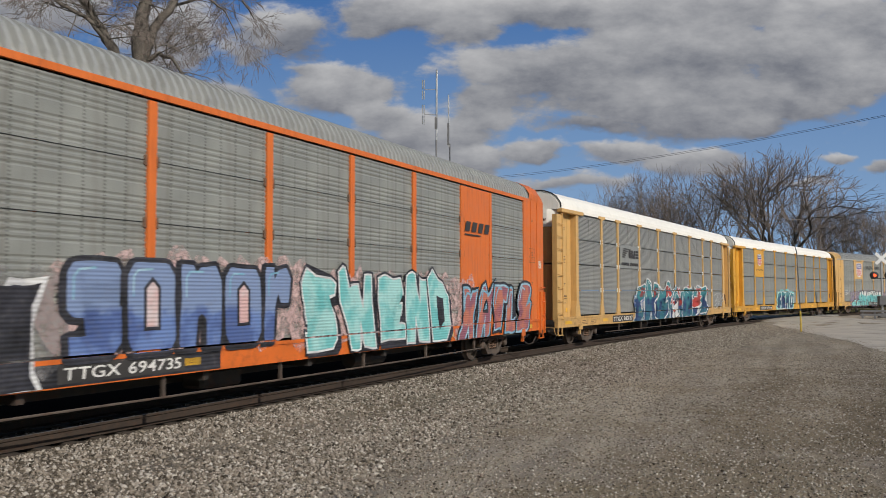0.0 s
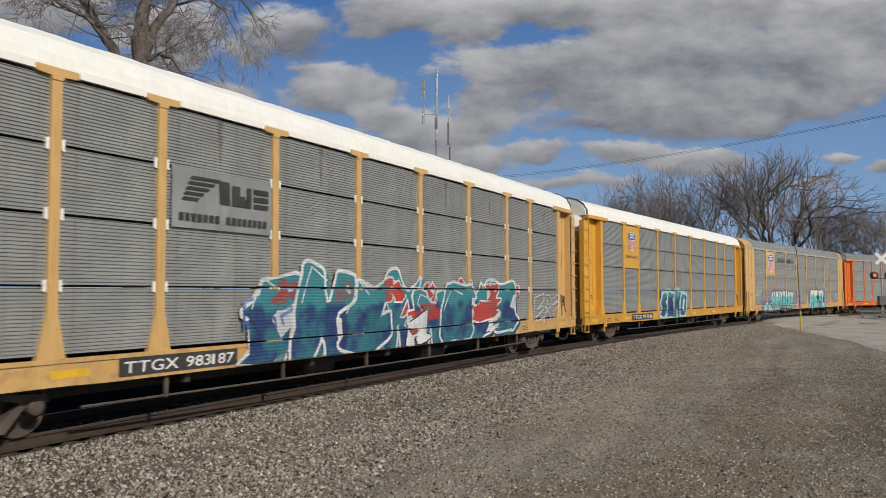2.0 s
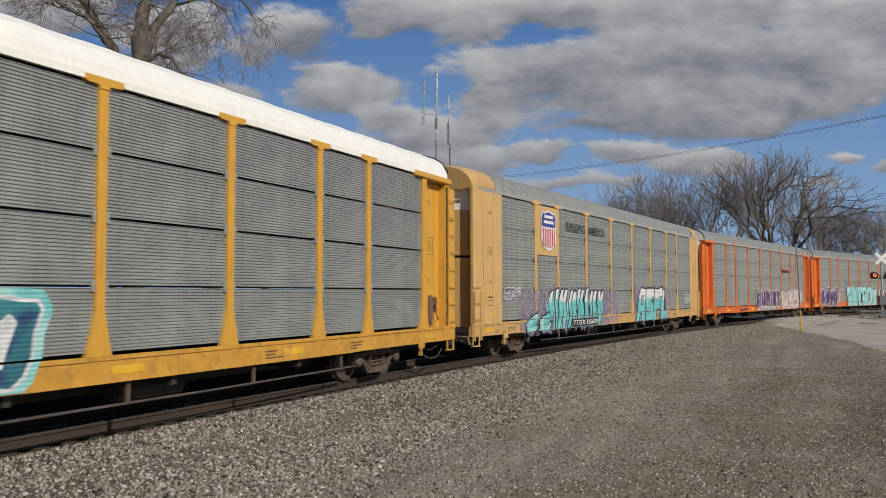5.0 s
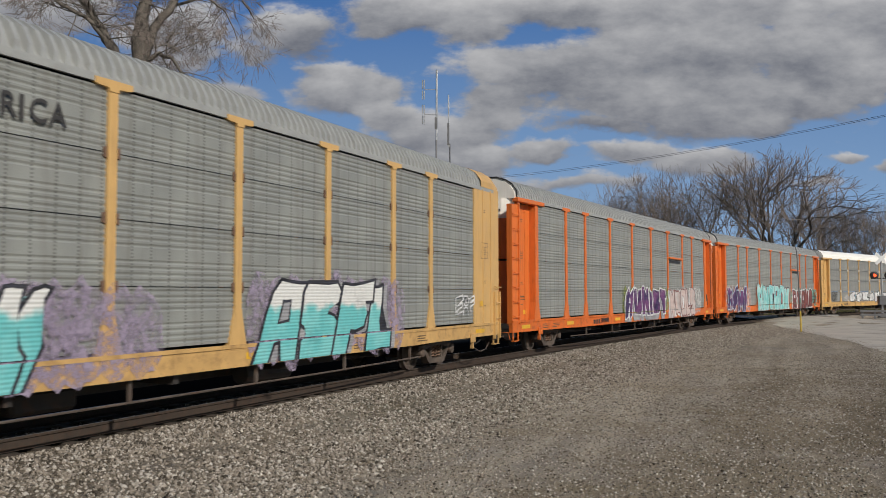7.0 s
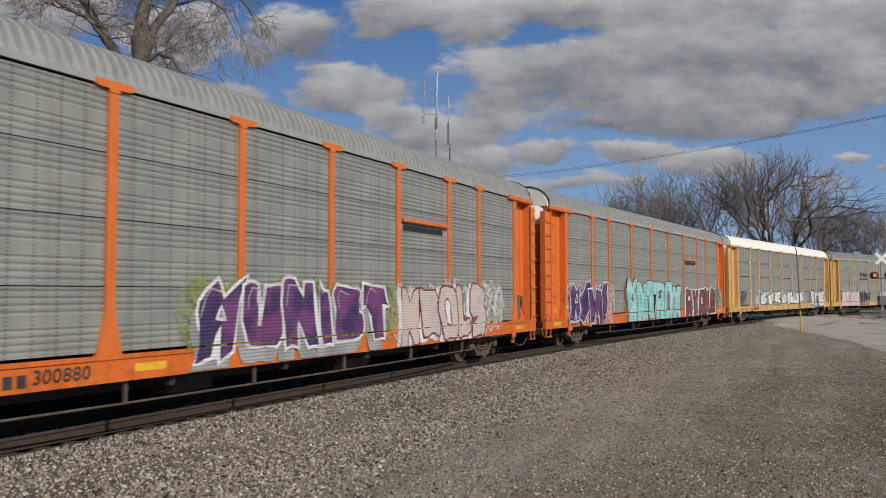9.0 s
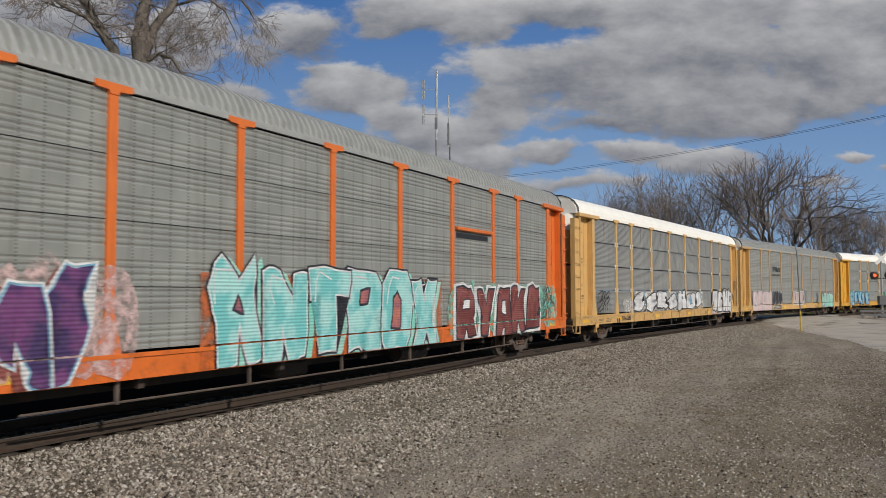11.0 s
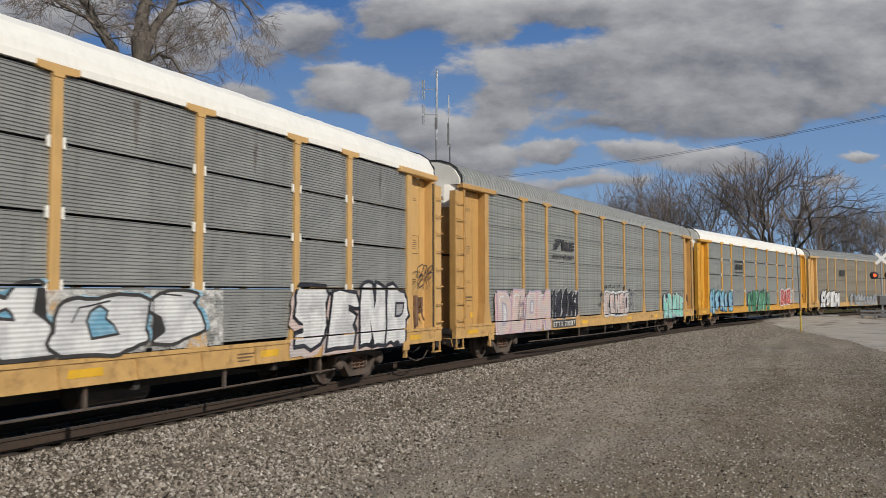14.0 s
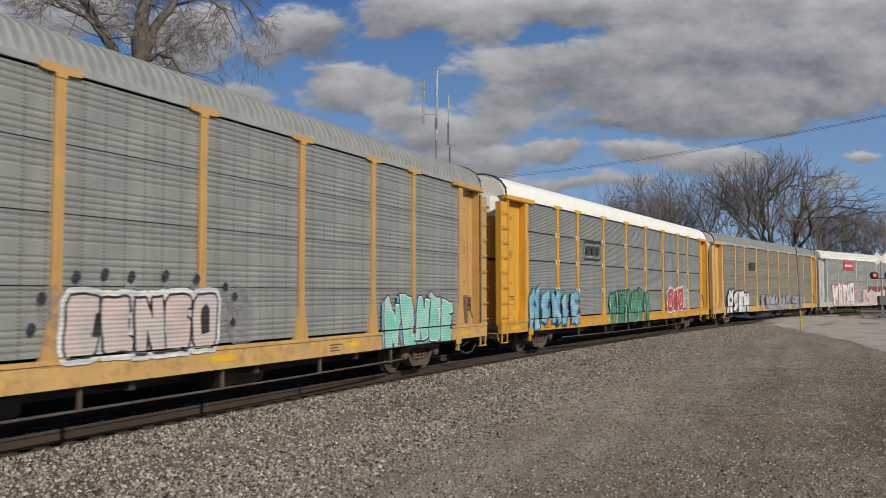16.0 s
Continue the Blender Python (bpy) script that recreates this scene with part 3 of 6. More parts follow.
def make_car(paint, screen, roof_mat, ribs, label, first_door=WHITE, flush=False, caps=True, clips=None, ribbed_sill=False):
    car = new("car_carrier")
    tagged(car, label, "railway car", "train of covered car carriers")
    fine = ribs == "fine"
    for side, m in ((0, Matrix.Identity(4)), (1, TURN)):
        piece("side_sill", "side_sill", side_sill, SILLS.get(paint.name, paint), car, m)
        piece("roof_rail", "roof_rail", roof_rail, roof_mat if caps else paint, car, m)
        flip = Matrix.Diagonal((-1, 1, 1, 1))
        if flush:
            kinds = (("end_wall", "flush_end", flush_end), ("seam", "seam", seam), ("seam", "corner_seam", corner_seam), ("roof_end", "roof_end", roof_end), ("ladder", "low_ladder", low_ladder))
        else:
            kinds = (("end_wall", "end_wall", end_bay), ("end_post", "end_post", end_post), ("corner_post", "corner_post", corner_post), ("ladder_stile", "ladder_stile", ladder_stile), ("ladder_panel", "ladder_panel", end_panel), ("end_header", "end_header", end_header))
        for nm, key, fn in kinds:
            piece(nm, key, fn, paint, car, m)
            piece(nm, key + "_b", lambda bm: (fn(bm), bm.transform(flip)), paint, car, m)
        if side == 0:
            piece("brake_pipe", "brake_pipe", pipe_run, BOGIE, car)
            piece("air_reservoir", "air_reservoir", brake_gear, STEEL_DARK, car)
            piece("brake_valve", "brake_valve", brake_valve, STEEL_DARK, car)
        piece("stirrup", "stirrup", stirrup, SILLS.get(paint.name, paint), car, m)
        piece("stirrup", "stirrup_b", lambda bm: (stirrup(bm), bm.transform(flip)), SILLS.get(paint.name, paint), car, m)
        for i in range(3 if flush else 8):
            z = 1.25 + i * 0.47
            piece("rung", "rung", rung, paint, car, m @ pose(0, 0, z))
            piece("rung", "rung_b", lambda bm: (rung(bm), bm.transform(flip)), paint, car, m @ pose(0, 0, z))
        for x in POSTS[1:-1]:
            piece("post", "post", post_shape, paint, car, m @ pose(x, 0, 0))
            if caps:
                piece("post_cap", "post_cap", post_cap, paint, car, m @ pose(x, 0, 0))
            if clips and side == 0:
                for z in (2.11, 3.10, 4.06):
                    piece("hinge_clip", "hinge_clip", clip, clips, car, pose(x, 0, z))
                    piece("hinge_clip", "hinge_clip", clip, clips, car, pose(x + 0.25, 0, z))
        for a, b in zip(POSTS, POSTS[1:]):
            for z0, z1 in ROWS:
                w = round(b - a - 0.06, 3)
                gap = 0.0 if fine else 0.012
                h = round(z1 - z0 + 2 * gap, 3)
                if fine:
                    piece("side_screen", ("side_screen", w, h, 1), lambda bm: ribbed(bm, w, h, 0.052, 0.015, 0.35), screen, car, m @ pose(a + 0.03, -HALF, z0 - gap))
                else:
                    piece("side_screen", ("side_screen", w, h, 2), lambda bm: grooved(bm, w, h), screen, car, m @ pose(a + 0.03, -HALF, z0 - gap))
        for k in range(5):
            for z0, z1 in ((0.95, 3.05), (3.12, 4.45)):
                piece("end_door", ("end_door", k, z0), lambda bm: door_leaf(bm, k, z0, z1), paint, car, m)
            piece("end_door_top", ("end_door_top", k), lambda bm: door_leaf(bm, k, 4.46, 5.10), first_door, car, m)
        piece("end_gable", "end_gable", end_gable, first_door, car, m)
        if side == 0:
            piece("door_stencil", "door_stencil", door_stencil, BLACK, car, m)
            piece("grab_iron", "grab_iron", door_grab, first_door, car, m)
        if not flush:
            for key, fl in (("wall_rib", None), ("wall_rib_b", flip)):
                piece("wall_rib", key, lambda bm: (wall_rib(bm), bm.transform(fl) if fl else None), paint, car, m)
            piece("roof_seal", "roof_seal", roof_seal, BLACK, car, m)
            piece("gap_strip", "gap_strip", gap_strip, BLACK, car, m)
            piece("gap_strip", "gap_strip_b", lambda bm: (gap_strip(bm), bm.transform(flip)), BLACK, car, m)
            if side == 0:
                piece("door_latch", "door_latch", lambda bm: (latch(bm), bm.transform(flip)), RUSTY, car, m, "rusty lock bars and handle")
        piece("end_gear", "end_gear", end_gear, BOGIE, car, m)
        if side == 0:
            piece("side_hose", "side_hose", lambda bm: (side_hose(bm), bm.transform(flip)), BOGIE, car, m, smooth_faces=True)
            for key, fl in (("jack_pad", None), ("jack_pad_b", flip)):
                piece("jack_pad", key, lambda bm: (jack_pad(bm), bm.transform(fl) if fl else None), SILLS.get(paint.name, paint), car, m)
            if ribbed_sill:
                for x in np.arange(-7.0, 7.1, 1.42):
                    piece("sill_rib", "sill_rib", sill_rib, SILLS.get(paint.name, paint), car, pose(float(x), 0, 0))
        piece("uncoupling_lever", "uncoupling_lever", lever, paint, car, m)
        piece("coupler", "coupler", coupler, STEEL_DARK, car, m)
        piece("air_hose", "air_hose", air_hose, BLACK, car, m, smooth_faces=True)
    piece("deck", "deck", deck, STEEL_DARK, car)
    piece("roof", ("roof", fine), smooth_roof if fine else rib_roof, roof_mat, car)
    for bx in (-10.05, 10.05):
        bogie = piece("bogie", "bogie", bogie_bolster, BOGIE, car, pose(bx, 0, 0))
        piece("side_frame", "side_frame", side_frame, BOGIE, bogie)
        piece("side_frame", "side_frame", side_frame, BOGIE, bogie, TURN)
        piece("brake_beam", "brake_beam", brake_beam, RUSTY, bogie)
        for sx in (-0.2, 0.0, 0.2):
            piece("spring", "spring", spring, RUSTY, bogie, pose(sx, 0, 0), smooth_faces=True)
        for wx in (-0.89, 0.89):
            WHEELS.append((piece("wheelset", "wheelset", wheelset, WHEEL, bogie, pose(wx, 0, 0.455)), wx, len(CARS)))
    CARS.append(car)
    return car


def make_train():
    make_car(ORANGE, PANEL_PERF, ROOF_GREY, "wide", "orange and grey covered car carrier with a ribbed galvanised roof", flush=True, caps=False, clips=RUSTY)
    make_car(YELLOW, PANEL_DARK, WHITE, "fine", "yellow covered car carrier with dark screens and white roof", clips=WHITE)
    make_car(DEEP_YELLOW, PANEL_GREY, WHITE, "fine", "deep yellow covered car carrier with grey screens and white roof", clips=ROOF_GREY)
    make_car(YELLOW, PANEL_PERF, ROOF_GREY, "wide", "pale yellow and grey covered car carrier with a shield emblem", flush=True, clips=RUSTY)
    make_car(ORANGE, PANEL_PERF, ROOF_GREY, "wide", "orange covered car carrier with grey screens and grey roof")
    make_car(ORANGE, PANEL_PERF, ROOF_GREY, "wide", "orange covered car carrier with large turquoise lettering")
    make_car(YELLOW, PANEL_DARK, WHITE, "fine", "yellow covered car carrier with white lettering sprayed along it", clips=WHITE, ribbed_sill=True)
    make_car(TAN, PANEL_PERF, ROOF_GREY, "wide", "tan-yellow covered car carrier with grey roof and pink lettering")
    make_car(DEEP_YELLOW, PANEL_GREY, WHITE, "fine", "yellow covered car carrier with white roof and blue lettering", clips=WHITE)
    make_car(YELLOW, PANEL_BROWN, ROOF_GREY, "wide", "yellow covered car carrier with rust-dusted brown screens")
    make_car(SILVER_FRAME, PANEL_DARK, WHITE, "wide", "silver-framed covered car carrier with a red emblem")


make_train()
CAR_PITCH, BOGIE_HALF = 28.65, 10.05
SLACK = (-0.25, 0, 0, 0.08, 0.04, -0.08, -0.08, -0.27, -0.25, -0.25, -0.25)      # slack in the couplings


def car_s(i, t):
    """Where the middle of car i is along the track at t seconds."""
    return SLACK[i] + (i - 1) * CAR_PITCH + 43.4218 - 12.8878 * t + 0.003945 * t * t


def car_pose(i, t):
    s = car_s(i, t)
    xa, ya, _ = on_track(s - BOGIE_HALF)
    xb, yb, _ = on_track(s + BOGIE_HALF)
    return pose((xa + xb) / 2, (ya + yb) / 2, 0, 0, 0, math.degrees(math.atan2(yb - ya, xb - xa)))


# ---- sky beyond the place ----
def sky_material():
    """Blue sky that pales to the horizon, with a broken deck of cumulus."""
    m = bpy.data.materials.new("cloudy_sky")
    m.use_nodes = True
    t = m.node_tree
    t.nodes.remove(t.nodes["Principled BSDF"])
    em = t.nodes.new("ShaderNodeEmission")
    link(t, em.outputs[0], t.nodes["Material Output"].inputs[0])
    tc, sep = t.nodes.new("ShaderNodeTexCoord"), t.nodes.new("ShaderNodeSeparateXYZ")
    link(t, tc.outputs["Object"], sep.inputs[0])
    u = calc(t, "MULTIPLY", calc(t, "DIVIDE", sep.outputs[1], sep.outputs[0]), -1.0)
    v = calc(t, "DIVIDE", sep.outputs[2], sep.outputs[0])
    comb = t.nodes.new("ShaderNodeCombineXYZ")
    link(t, u, comb.inputs[0])
    link(t, v, comb.inputs[1])
    uv = comb.outputs[0]

    def stretched(sx, sy, ox=0.0):
        mp = t.nodes.new("ShaderNodeMapping")
        mp.inputs["Scale"].default_value, mp.inputs["Location"].default_value = (sx, sy, 1), (ox, 0, 3.7)
        link(t, uv, mp.inputs["Vector"])
        return mp.outputs[0]
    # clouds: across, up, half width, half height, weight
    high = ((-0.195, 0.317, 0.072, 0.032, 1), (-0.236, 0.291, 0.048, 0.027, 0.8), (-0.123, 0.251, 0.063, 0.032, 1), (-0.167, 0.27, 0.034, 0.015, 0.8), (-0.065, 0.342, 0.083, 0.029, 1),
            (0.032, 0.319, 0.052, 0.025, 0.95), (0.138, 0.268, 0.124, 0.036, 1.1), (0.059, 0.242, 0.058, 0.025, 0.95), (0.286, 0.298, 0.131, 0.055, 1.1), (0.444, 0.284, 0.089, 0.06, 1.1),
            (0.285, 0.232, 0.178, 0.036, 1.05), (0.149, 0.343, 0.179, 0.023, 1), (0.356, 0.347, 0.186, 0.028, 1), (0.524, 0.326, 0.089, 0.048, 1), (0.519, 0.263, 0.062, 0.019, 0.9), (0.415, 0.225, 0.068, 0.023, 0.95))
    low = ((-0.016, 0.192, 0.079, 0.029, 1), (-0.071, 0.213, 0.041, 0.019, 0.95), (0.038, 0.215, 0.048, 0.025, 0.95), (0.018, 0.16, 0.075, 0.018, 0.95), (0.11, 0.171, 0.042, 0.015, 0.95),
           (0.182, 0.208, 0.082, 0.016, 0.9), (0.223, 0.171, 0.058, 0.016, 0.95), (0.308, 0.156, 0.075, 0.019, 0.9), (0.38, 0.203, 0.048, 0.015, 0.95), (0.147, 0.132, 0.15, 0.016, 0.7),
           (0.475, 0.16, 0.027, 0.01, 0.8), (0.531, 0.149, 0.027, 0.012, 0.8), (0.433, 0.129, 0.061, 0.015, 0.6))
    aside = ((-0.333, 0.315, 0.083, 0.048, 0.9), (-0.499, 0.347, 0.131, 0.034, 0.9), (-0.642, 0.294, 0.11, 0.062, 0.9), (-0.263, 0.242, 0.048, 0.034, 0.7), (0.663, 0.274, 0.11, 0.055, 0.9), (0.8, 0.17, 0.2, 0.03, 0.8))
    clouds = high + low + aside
    best, wsum, gsum = None, None, None
    warp = t.nodes.new("ShaderNodeTexNoise")
    warp.inputs["Scale"].default_value, warp.inputs["Detail"].default_value = 16.0, 6.0
    link(t, stretched(1.0, 1.7), warp.inputs["Vector"])
    off = t.nodes.new("ShaderNodeVectorMath")
    off.operation = "MULTIPLY_ADD"
    link(t, warp.outputs["Color"], off.inputs[0])
    off.inputs[1].default_value, off.inputs[2].default_value = (0.07, 0.034, 0.0), (-0.035, -0.017, 0.0)
    wuv = t.nodes.new("ShaderNodeVectorMath")
    link(t, uv, wuv.inputs[0])
    link(t, off.outputs[0], wuv.inputs[1])
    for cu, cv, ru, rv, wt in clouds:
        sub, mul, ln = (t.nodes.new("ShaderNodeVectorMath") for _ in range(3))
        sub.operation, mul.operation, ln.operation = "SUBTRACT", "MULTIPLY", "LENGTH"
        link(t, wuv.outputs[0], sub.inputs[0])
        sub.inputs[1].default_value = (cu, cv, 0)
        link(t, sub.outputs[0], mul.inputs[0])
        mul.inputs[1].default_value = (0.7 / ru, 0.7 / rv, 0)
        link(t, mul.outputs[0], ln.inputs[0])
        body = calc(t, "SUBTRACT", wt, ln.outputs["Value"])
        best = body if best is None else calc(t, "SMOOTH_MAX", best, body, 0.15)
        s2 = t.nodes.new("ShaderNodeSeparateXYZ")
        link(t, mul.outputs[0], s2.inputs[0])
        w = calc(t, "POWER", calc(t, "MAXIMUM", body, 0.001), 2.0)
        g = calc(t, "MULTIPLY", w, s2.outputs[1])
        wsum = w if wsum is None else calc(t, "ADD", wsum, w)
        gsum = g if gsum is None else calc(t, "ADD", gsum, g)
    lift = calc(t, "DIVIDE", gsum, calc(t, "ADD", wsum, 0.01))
    n1 = noise_tex(t, stretched(1, 1.9), 11.0, 8.0, 0.58, 0.3, 0.7)
    n2 = noise_tex(t, stretched(1, 1.9, 0.013), 26.0, 6.0, 0.6, 0.3, 0.7)
    dens = calc(t, "ADD", calc(t, "MULTIPLY", best, 1.1), calc(t, "MULTIPLY", calc(t, "SUBTRACT", n1, 0.5), 0.6))
    dens = calc(t, "ADD", dens, calc(t, "MULTIPLY", calc(t, "SUBTRACT", n2, 0.5), 0.22))
    mr = t.nodes.new("ShaderNodeMapRange")
    mr.interpolation_type = "SMOOTHSTEP"
    link(t, dens, mr.inputs["Value"])
    mr.inputs["From Min"].default_value, mr.inputs["From Max"].default_value = 0.12, 0.50
    mask = mr.outputs[0]
    # sunlit tops, grey undersides
    lightness = calc(t, "ADD", calc(t, "MULTIPLY", lift, 0.9), calc(t, "MULTIPLY", calc(t, "SUBTRACT", n1, 0.5), 0.6))
    lightness = calc(t, "ADD", lightness, calc(t, "MULTIPLY", calc(t, "SUBTRACT", n2, 0.5), 0.35))
    lightness = calc(t, "SUBTRACT", lightness, calc(t, "MULTIPLY", best, 0.25))
    lr = t.nodes.new("ShaderNodeMapRange")
    link(t, lightness, lr.inputs["Value"])
    lr.inputs["From Min"].default_value, lr.inputs["From Max"].default_value = -0.80, 0.58
    cloud = mix(t, lr.outputs[0], (0.145, 0.158, 0.195), (0.54, 0.54, 0.55))
    vr = t.nodes.new("ShaderNodeMapRange")
    link(t, v, vr.inputs["Value"])
    vr.inputs["From Min"].default_value, vr.inputs["From Max"].default_value = 0.05, 0.36
    blue = mix(t, vr.outputs[0], (0.26, 0.41, 0.62), (0.062, 0.165, 0.41))
    link(t, mix(t, mask, blue, cloud), em.inputs["Color"])
    em.inputs["Strength"].default_value = 1.0
    return m


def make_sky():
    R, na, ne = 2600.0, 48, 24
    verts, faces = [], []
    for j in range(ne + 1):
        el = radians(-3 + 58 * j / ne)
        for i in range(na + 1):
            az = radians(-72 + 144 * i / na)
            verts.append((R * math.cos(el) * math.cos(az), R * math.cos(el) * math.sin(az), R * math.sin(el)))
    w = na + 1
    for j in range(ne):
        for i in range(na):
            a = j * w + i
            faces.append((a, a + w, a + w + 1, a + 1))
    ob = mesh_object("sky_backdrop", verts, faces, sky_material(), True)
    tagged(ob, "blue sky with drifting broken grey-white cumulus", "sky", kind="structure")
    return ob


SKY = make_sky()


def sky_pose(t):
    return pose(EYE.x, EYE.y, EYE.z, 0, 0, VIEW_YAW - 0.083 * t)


# ---- trackside: road, crossing, poles, wires ----
def sight(bearing, dist):
    """A place on the plan: degrees to the right of the camera's line of view, metres from the camera."""
    a = radians(VIEW_YAW - bearing)
    return EYE.x + dist * math.cos(a), EYE.y + dist * math.sin(a)


def thing(name, label, category, group="", at=(0, 0, 0), turn=0.0):
    ob = new(name)
    ob.matrix_basis = pose(*at, 0, 0, turn)
    return tagged(ob, label, category, group)


def part(name, build, material, parent, label="", smooth_faces=False, m=None):
    bm = bmesh.new()
    build(bm)
    bmesh.ops.recalc_face_normals(bm, faces=bm.faces)
    me = bpy.data.meshes.new(name)
    bm.to_mesh(me)
    bm.free()
    me.materials.append(material)
    if smooth_faces:
        me.polygons.foreach_set("use_smooth", [True] * len(me.polygons))
    ob = new(name, me)
    ob.parent = parent
    if m is not None:
        ob.matrix_basis = m
    if label:
        ob["label"] = label
    return ob


ASPHALT = surface("worn_road_surface", (0.47, 0.42, 0.345), 0.9, var=0.14, scale=0.5, grain=60, dirt=(0.13, 0.115, 0.095), dirt_amount=0.5, bump_d=0.004)
CONCRETE = surface("crossing_panel_concrete", (0.27, 0.255, 0.23), 0.9, var=0.15, dirt=GRIME)
YELLOW_GUARD = surface("yellow_plastic", (0.55, 0.40, 0.06), 0.5, var=0.15, dirt=(0.25, 0.2, 0.1))
GALV = surface("galvanised_pole", (0.45, 0.46, 0.47), 0.45, 0.5, var=0.1)
MAST = surface("weathered_mast", (0.16, 0.16, 0.165), 0.5, 0.4, var=0.15)
SIGN_WHITE = surface("white_sign_sheeting", (0.8, 0.8, 0.79), 0.5, var=0.05)
WIRE = surface("black_cable", (0.03, 0.03, 0.033), 0.6, var=0.1)
POLE_WOOD = surface("weathered_pole_wood", (0.14, 0.115, 0.09), 0.9, var=0.25, scale=5, dirt=(0.08, 0.065, 0.05), streak=True)


def make_road():
    left = [(75.5, -4.9), (71.5, -6.8), (66, -8.6), (57.7, -10.6), (50, -12.1), (45.7, -13.0), (40, -13.6), (35, -14.3), (20, -19), (5, -26), (-30, -42), (-90, -70)]
    right = [(87, -7.9), (83.5, -10.6), (78, -12.8), (70, -16), (60, -19.5), (54, -22), (46, -25), (40, -28), (26, -35), (5, -45), (-25, -58), (-88, -86)]
    L, R = [], []
    for src, dst in ((left, L), (right, R)):
        for (xa, ya), (xb, yb) in zip(src, src[1:]):
            for k in range(8):
                f = k / 8
                j = 0.22 * noise.noise((xa + f * (xb - xa), ya + f * (yb - ya), 3.0)) + 0.1 * noise.noise((4 * (xa + f * (xb - xa)), ya, 9.0))
                dst.append((xa + f * (xb - xa) + j, ya + f * (yb - ya) - j))
    verts, faces, n = [], [], 9
    for a, b in zip(L, R):
        for k in range(n):
            f = k / (n - 1)
            x, y = a[0] + f * (b[0] - a[0]), a[1] + f * (b[1] - a[1])
            verts.append((x, y, z_at(x, y) + 0.03 * min(1, 6 * f, 6 * (1 - f)) + 0.006))
    for i in range(len(L) - 1):
        for k in range(n - 1):
            p = i * n + k
            faces.append((p, p + 1, p + n + 1, p + n))
    ob = mesh_object("road", verts, faces, ASPHALT, True)
    tagged(ob, "pale worn road leading to a level crossing", "road", kind="structure")


make_road()


def make_crossing():
    ob = tagged(new("pavement"), "concrete panels between the rails of the level crossing", "crossing", kind="structure")
    for s in np.arange(72.5, 86, 2.44):
        for off, w in ((0.0, 1.30), (1.30, 0.85), (-1.30, 0.85)):
            x, y, h = on_track(float(s), off)
            part("panel", lambda bm: box(bm, -1.2, 1.2, -w / 2, w / 2, -0.2, -0.012, 0.01), CONCRETE, ob, m=pose(x, y, 0, 0, 0, math.degrees(h)))


make_crossing()


def make_sleepers():
    rng = random.Random(5)
    ob = tagged(new("track_bed"), "dark creosoted timber sleepers under the rails", "sleepers", kind="structure")
    me = mesh_from("sleeper", lambda bm: box(bm, -0.115, 0.115, -1.3, 1.3, -0.33, -0.195, 0.012), TIMBER)
    for i in range(290):
        s = -14 + i * 0.52
        x, y, h = on_track(s)
        o = new("sleeper", me)
        o.parent = ob
        o.matrix_basis = pose(x, y, rng.uniform(-0.008, 0.0), 0, 0, math.degrees(h) + rng.uniform(-1.2, 1.2))


make_sleepers()


def make_signal():
    x, y = sight(27.72, 76)
    z = z_at(x, y)
    lit, t, b = nodes_of("lit_red_lens")
    b.inputs["Base Color"].default_value = (0.6, 0.03, 0.01, 1)
    b.inputs["Emission Color"].default_value = (1.0, 0.09, 0.02, 1)
    b.inputs["Emission Strength"].default_value = 2.2
    dull = surface("dark_red_lens", (0.14, 0.012, 0.01), 0.3)
    sig = thing("crossing_signal", "white and black crossing signal with crossbuck and red lamps", "crossing signal", at=(x, y, z), turn=VIEW_YAW - 100)
    part("mast", lambda bm: tube(bm, [(0, 0, 0), (0, 0, 5.2)], 0.075, 12), GALV, sig)
    part("base", lambda bm: box(bm, -0.28, 0.28, -0.28, 0.28, 0.0, 0.35, 0.03), MAST, sig)
    for a in (45, -45):
        part("crossbuck_board", lambda bm: box(bm, -0.62, 0.62, -0.14, -0.10 if a > 0 else -0.105, -0.115, 0.115), SIGN_WHITE, sig, m=pose(0, -0.0 if a > 0 else -0.045, 4.75, 0, a, 0))
    arm = part("lamp_bracket", lambda bm: box(bm, -0.8, 0.8, -0.05, 0.03, 3.12, 3.2), BLACK, sig)
    for sx in (-1, 1):
        for yy in (-1, 1):
            disc = part("lamp_hood", lambda bm: lathe_y(bm, [(0.30, -0.02), (0.30, 0.0), (0.14, 0.05)] if yy > 0 else [(0.14, -0.05), (0.30, 0.0), (0.30, 0.02)], 0, 0, 20), BLACK, sig, m=pose(sx * 0.55, yy * 0.14, 3.4))
            part("lens", lambda bm: lathe_y(bm, [(0.12, -0.02), (0.12, 0.02)], 0, 0, 16), lit if sx < 0 else dull, disc, "glowing red lens" if sx < 0 else "dark red lens", m=pose(0, -0.035 if yy < 0 else 0.06, 0))
    part("gate_mechanism", lambda bm: box(bm, -0.3, 0.3, -0.25, 0.25, 1.0, 1.75, 0.04), MAST, sig)
    fx, fy = sight(27.3, 73.5)
    fence = thing("guard_rail", "low dark steel guard rail round the signal's foot", "guard rail", at=(fx, fy, z_at(fx, fy)), turn=VIEW_YAW - 100)
    for px in (-0.9, 0.0, 0.9, 1.8):
        part("post", lambda bm: box(bm, px - 0.06, px + 0.06, -0.06, 0.06, -0.1, 0.62, 0.01), MAST, fence)
    for pz in (0.22, 0.5):
        part("rail", lambda bm: box(bm, -1.1, 2.4, -0.1, -0.06, pz, pz + 0.16, 0.01), MAST, fence)


make_signal()


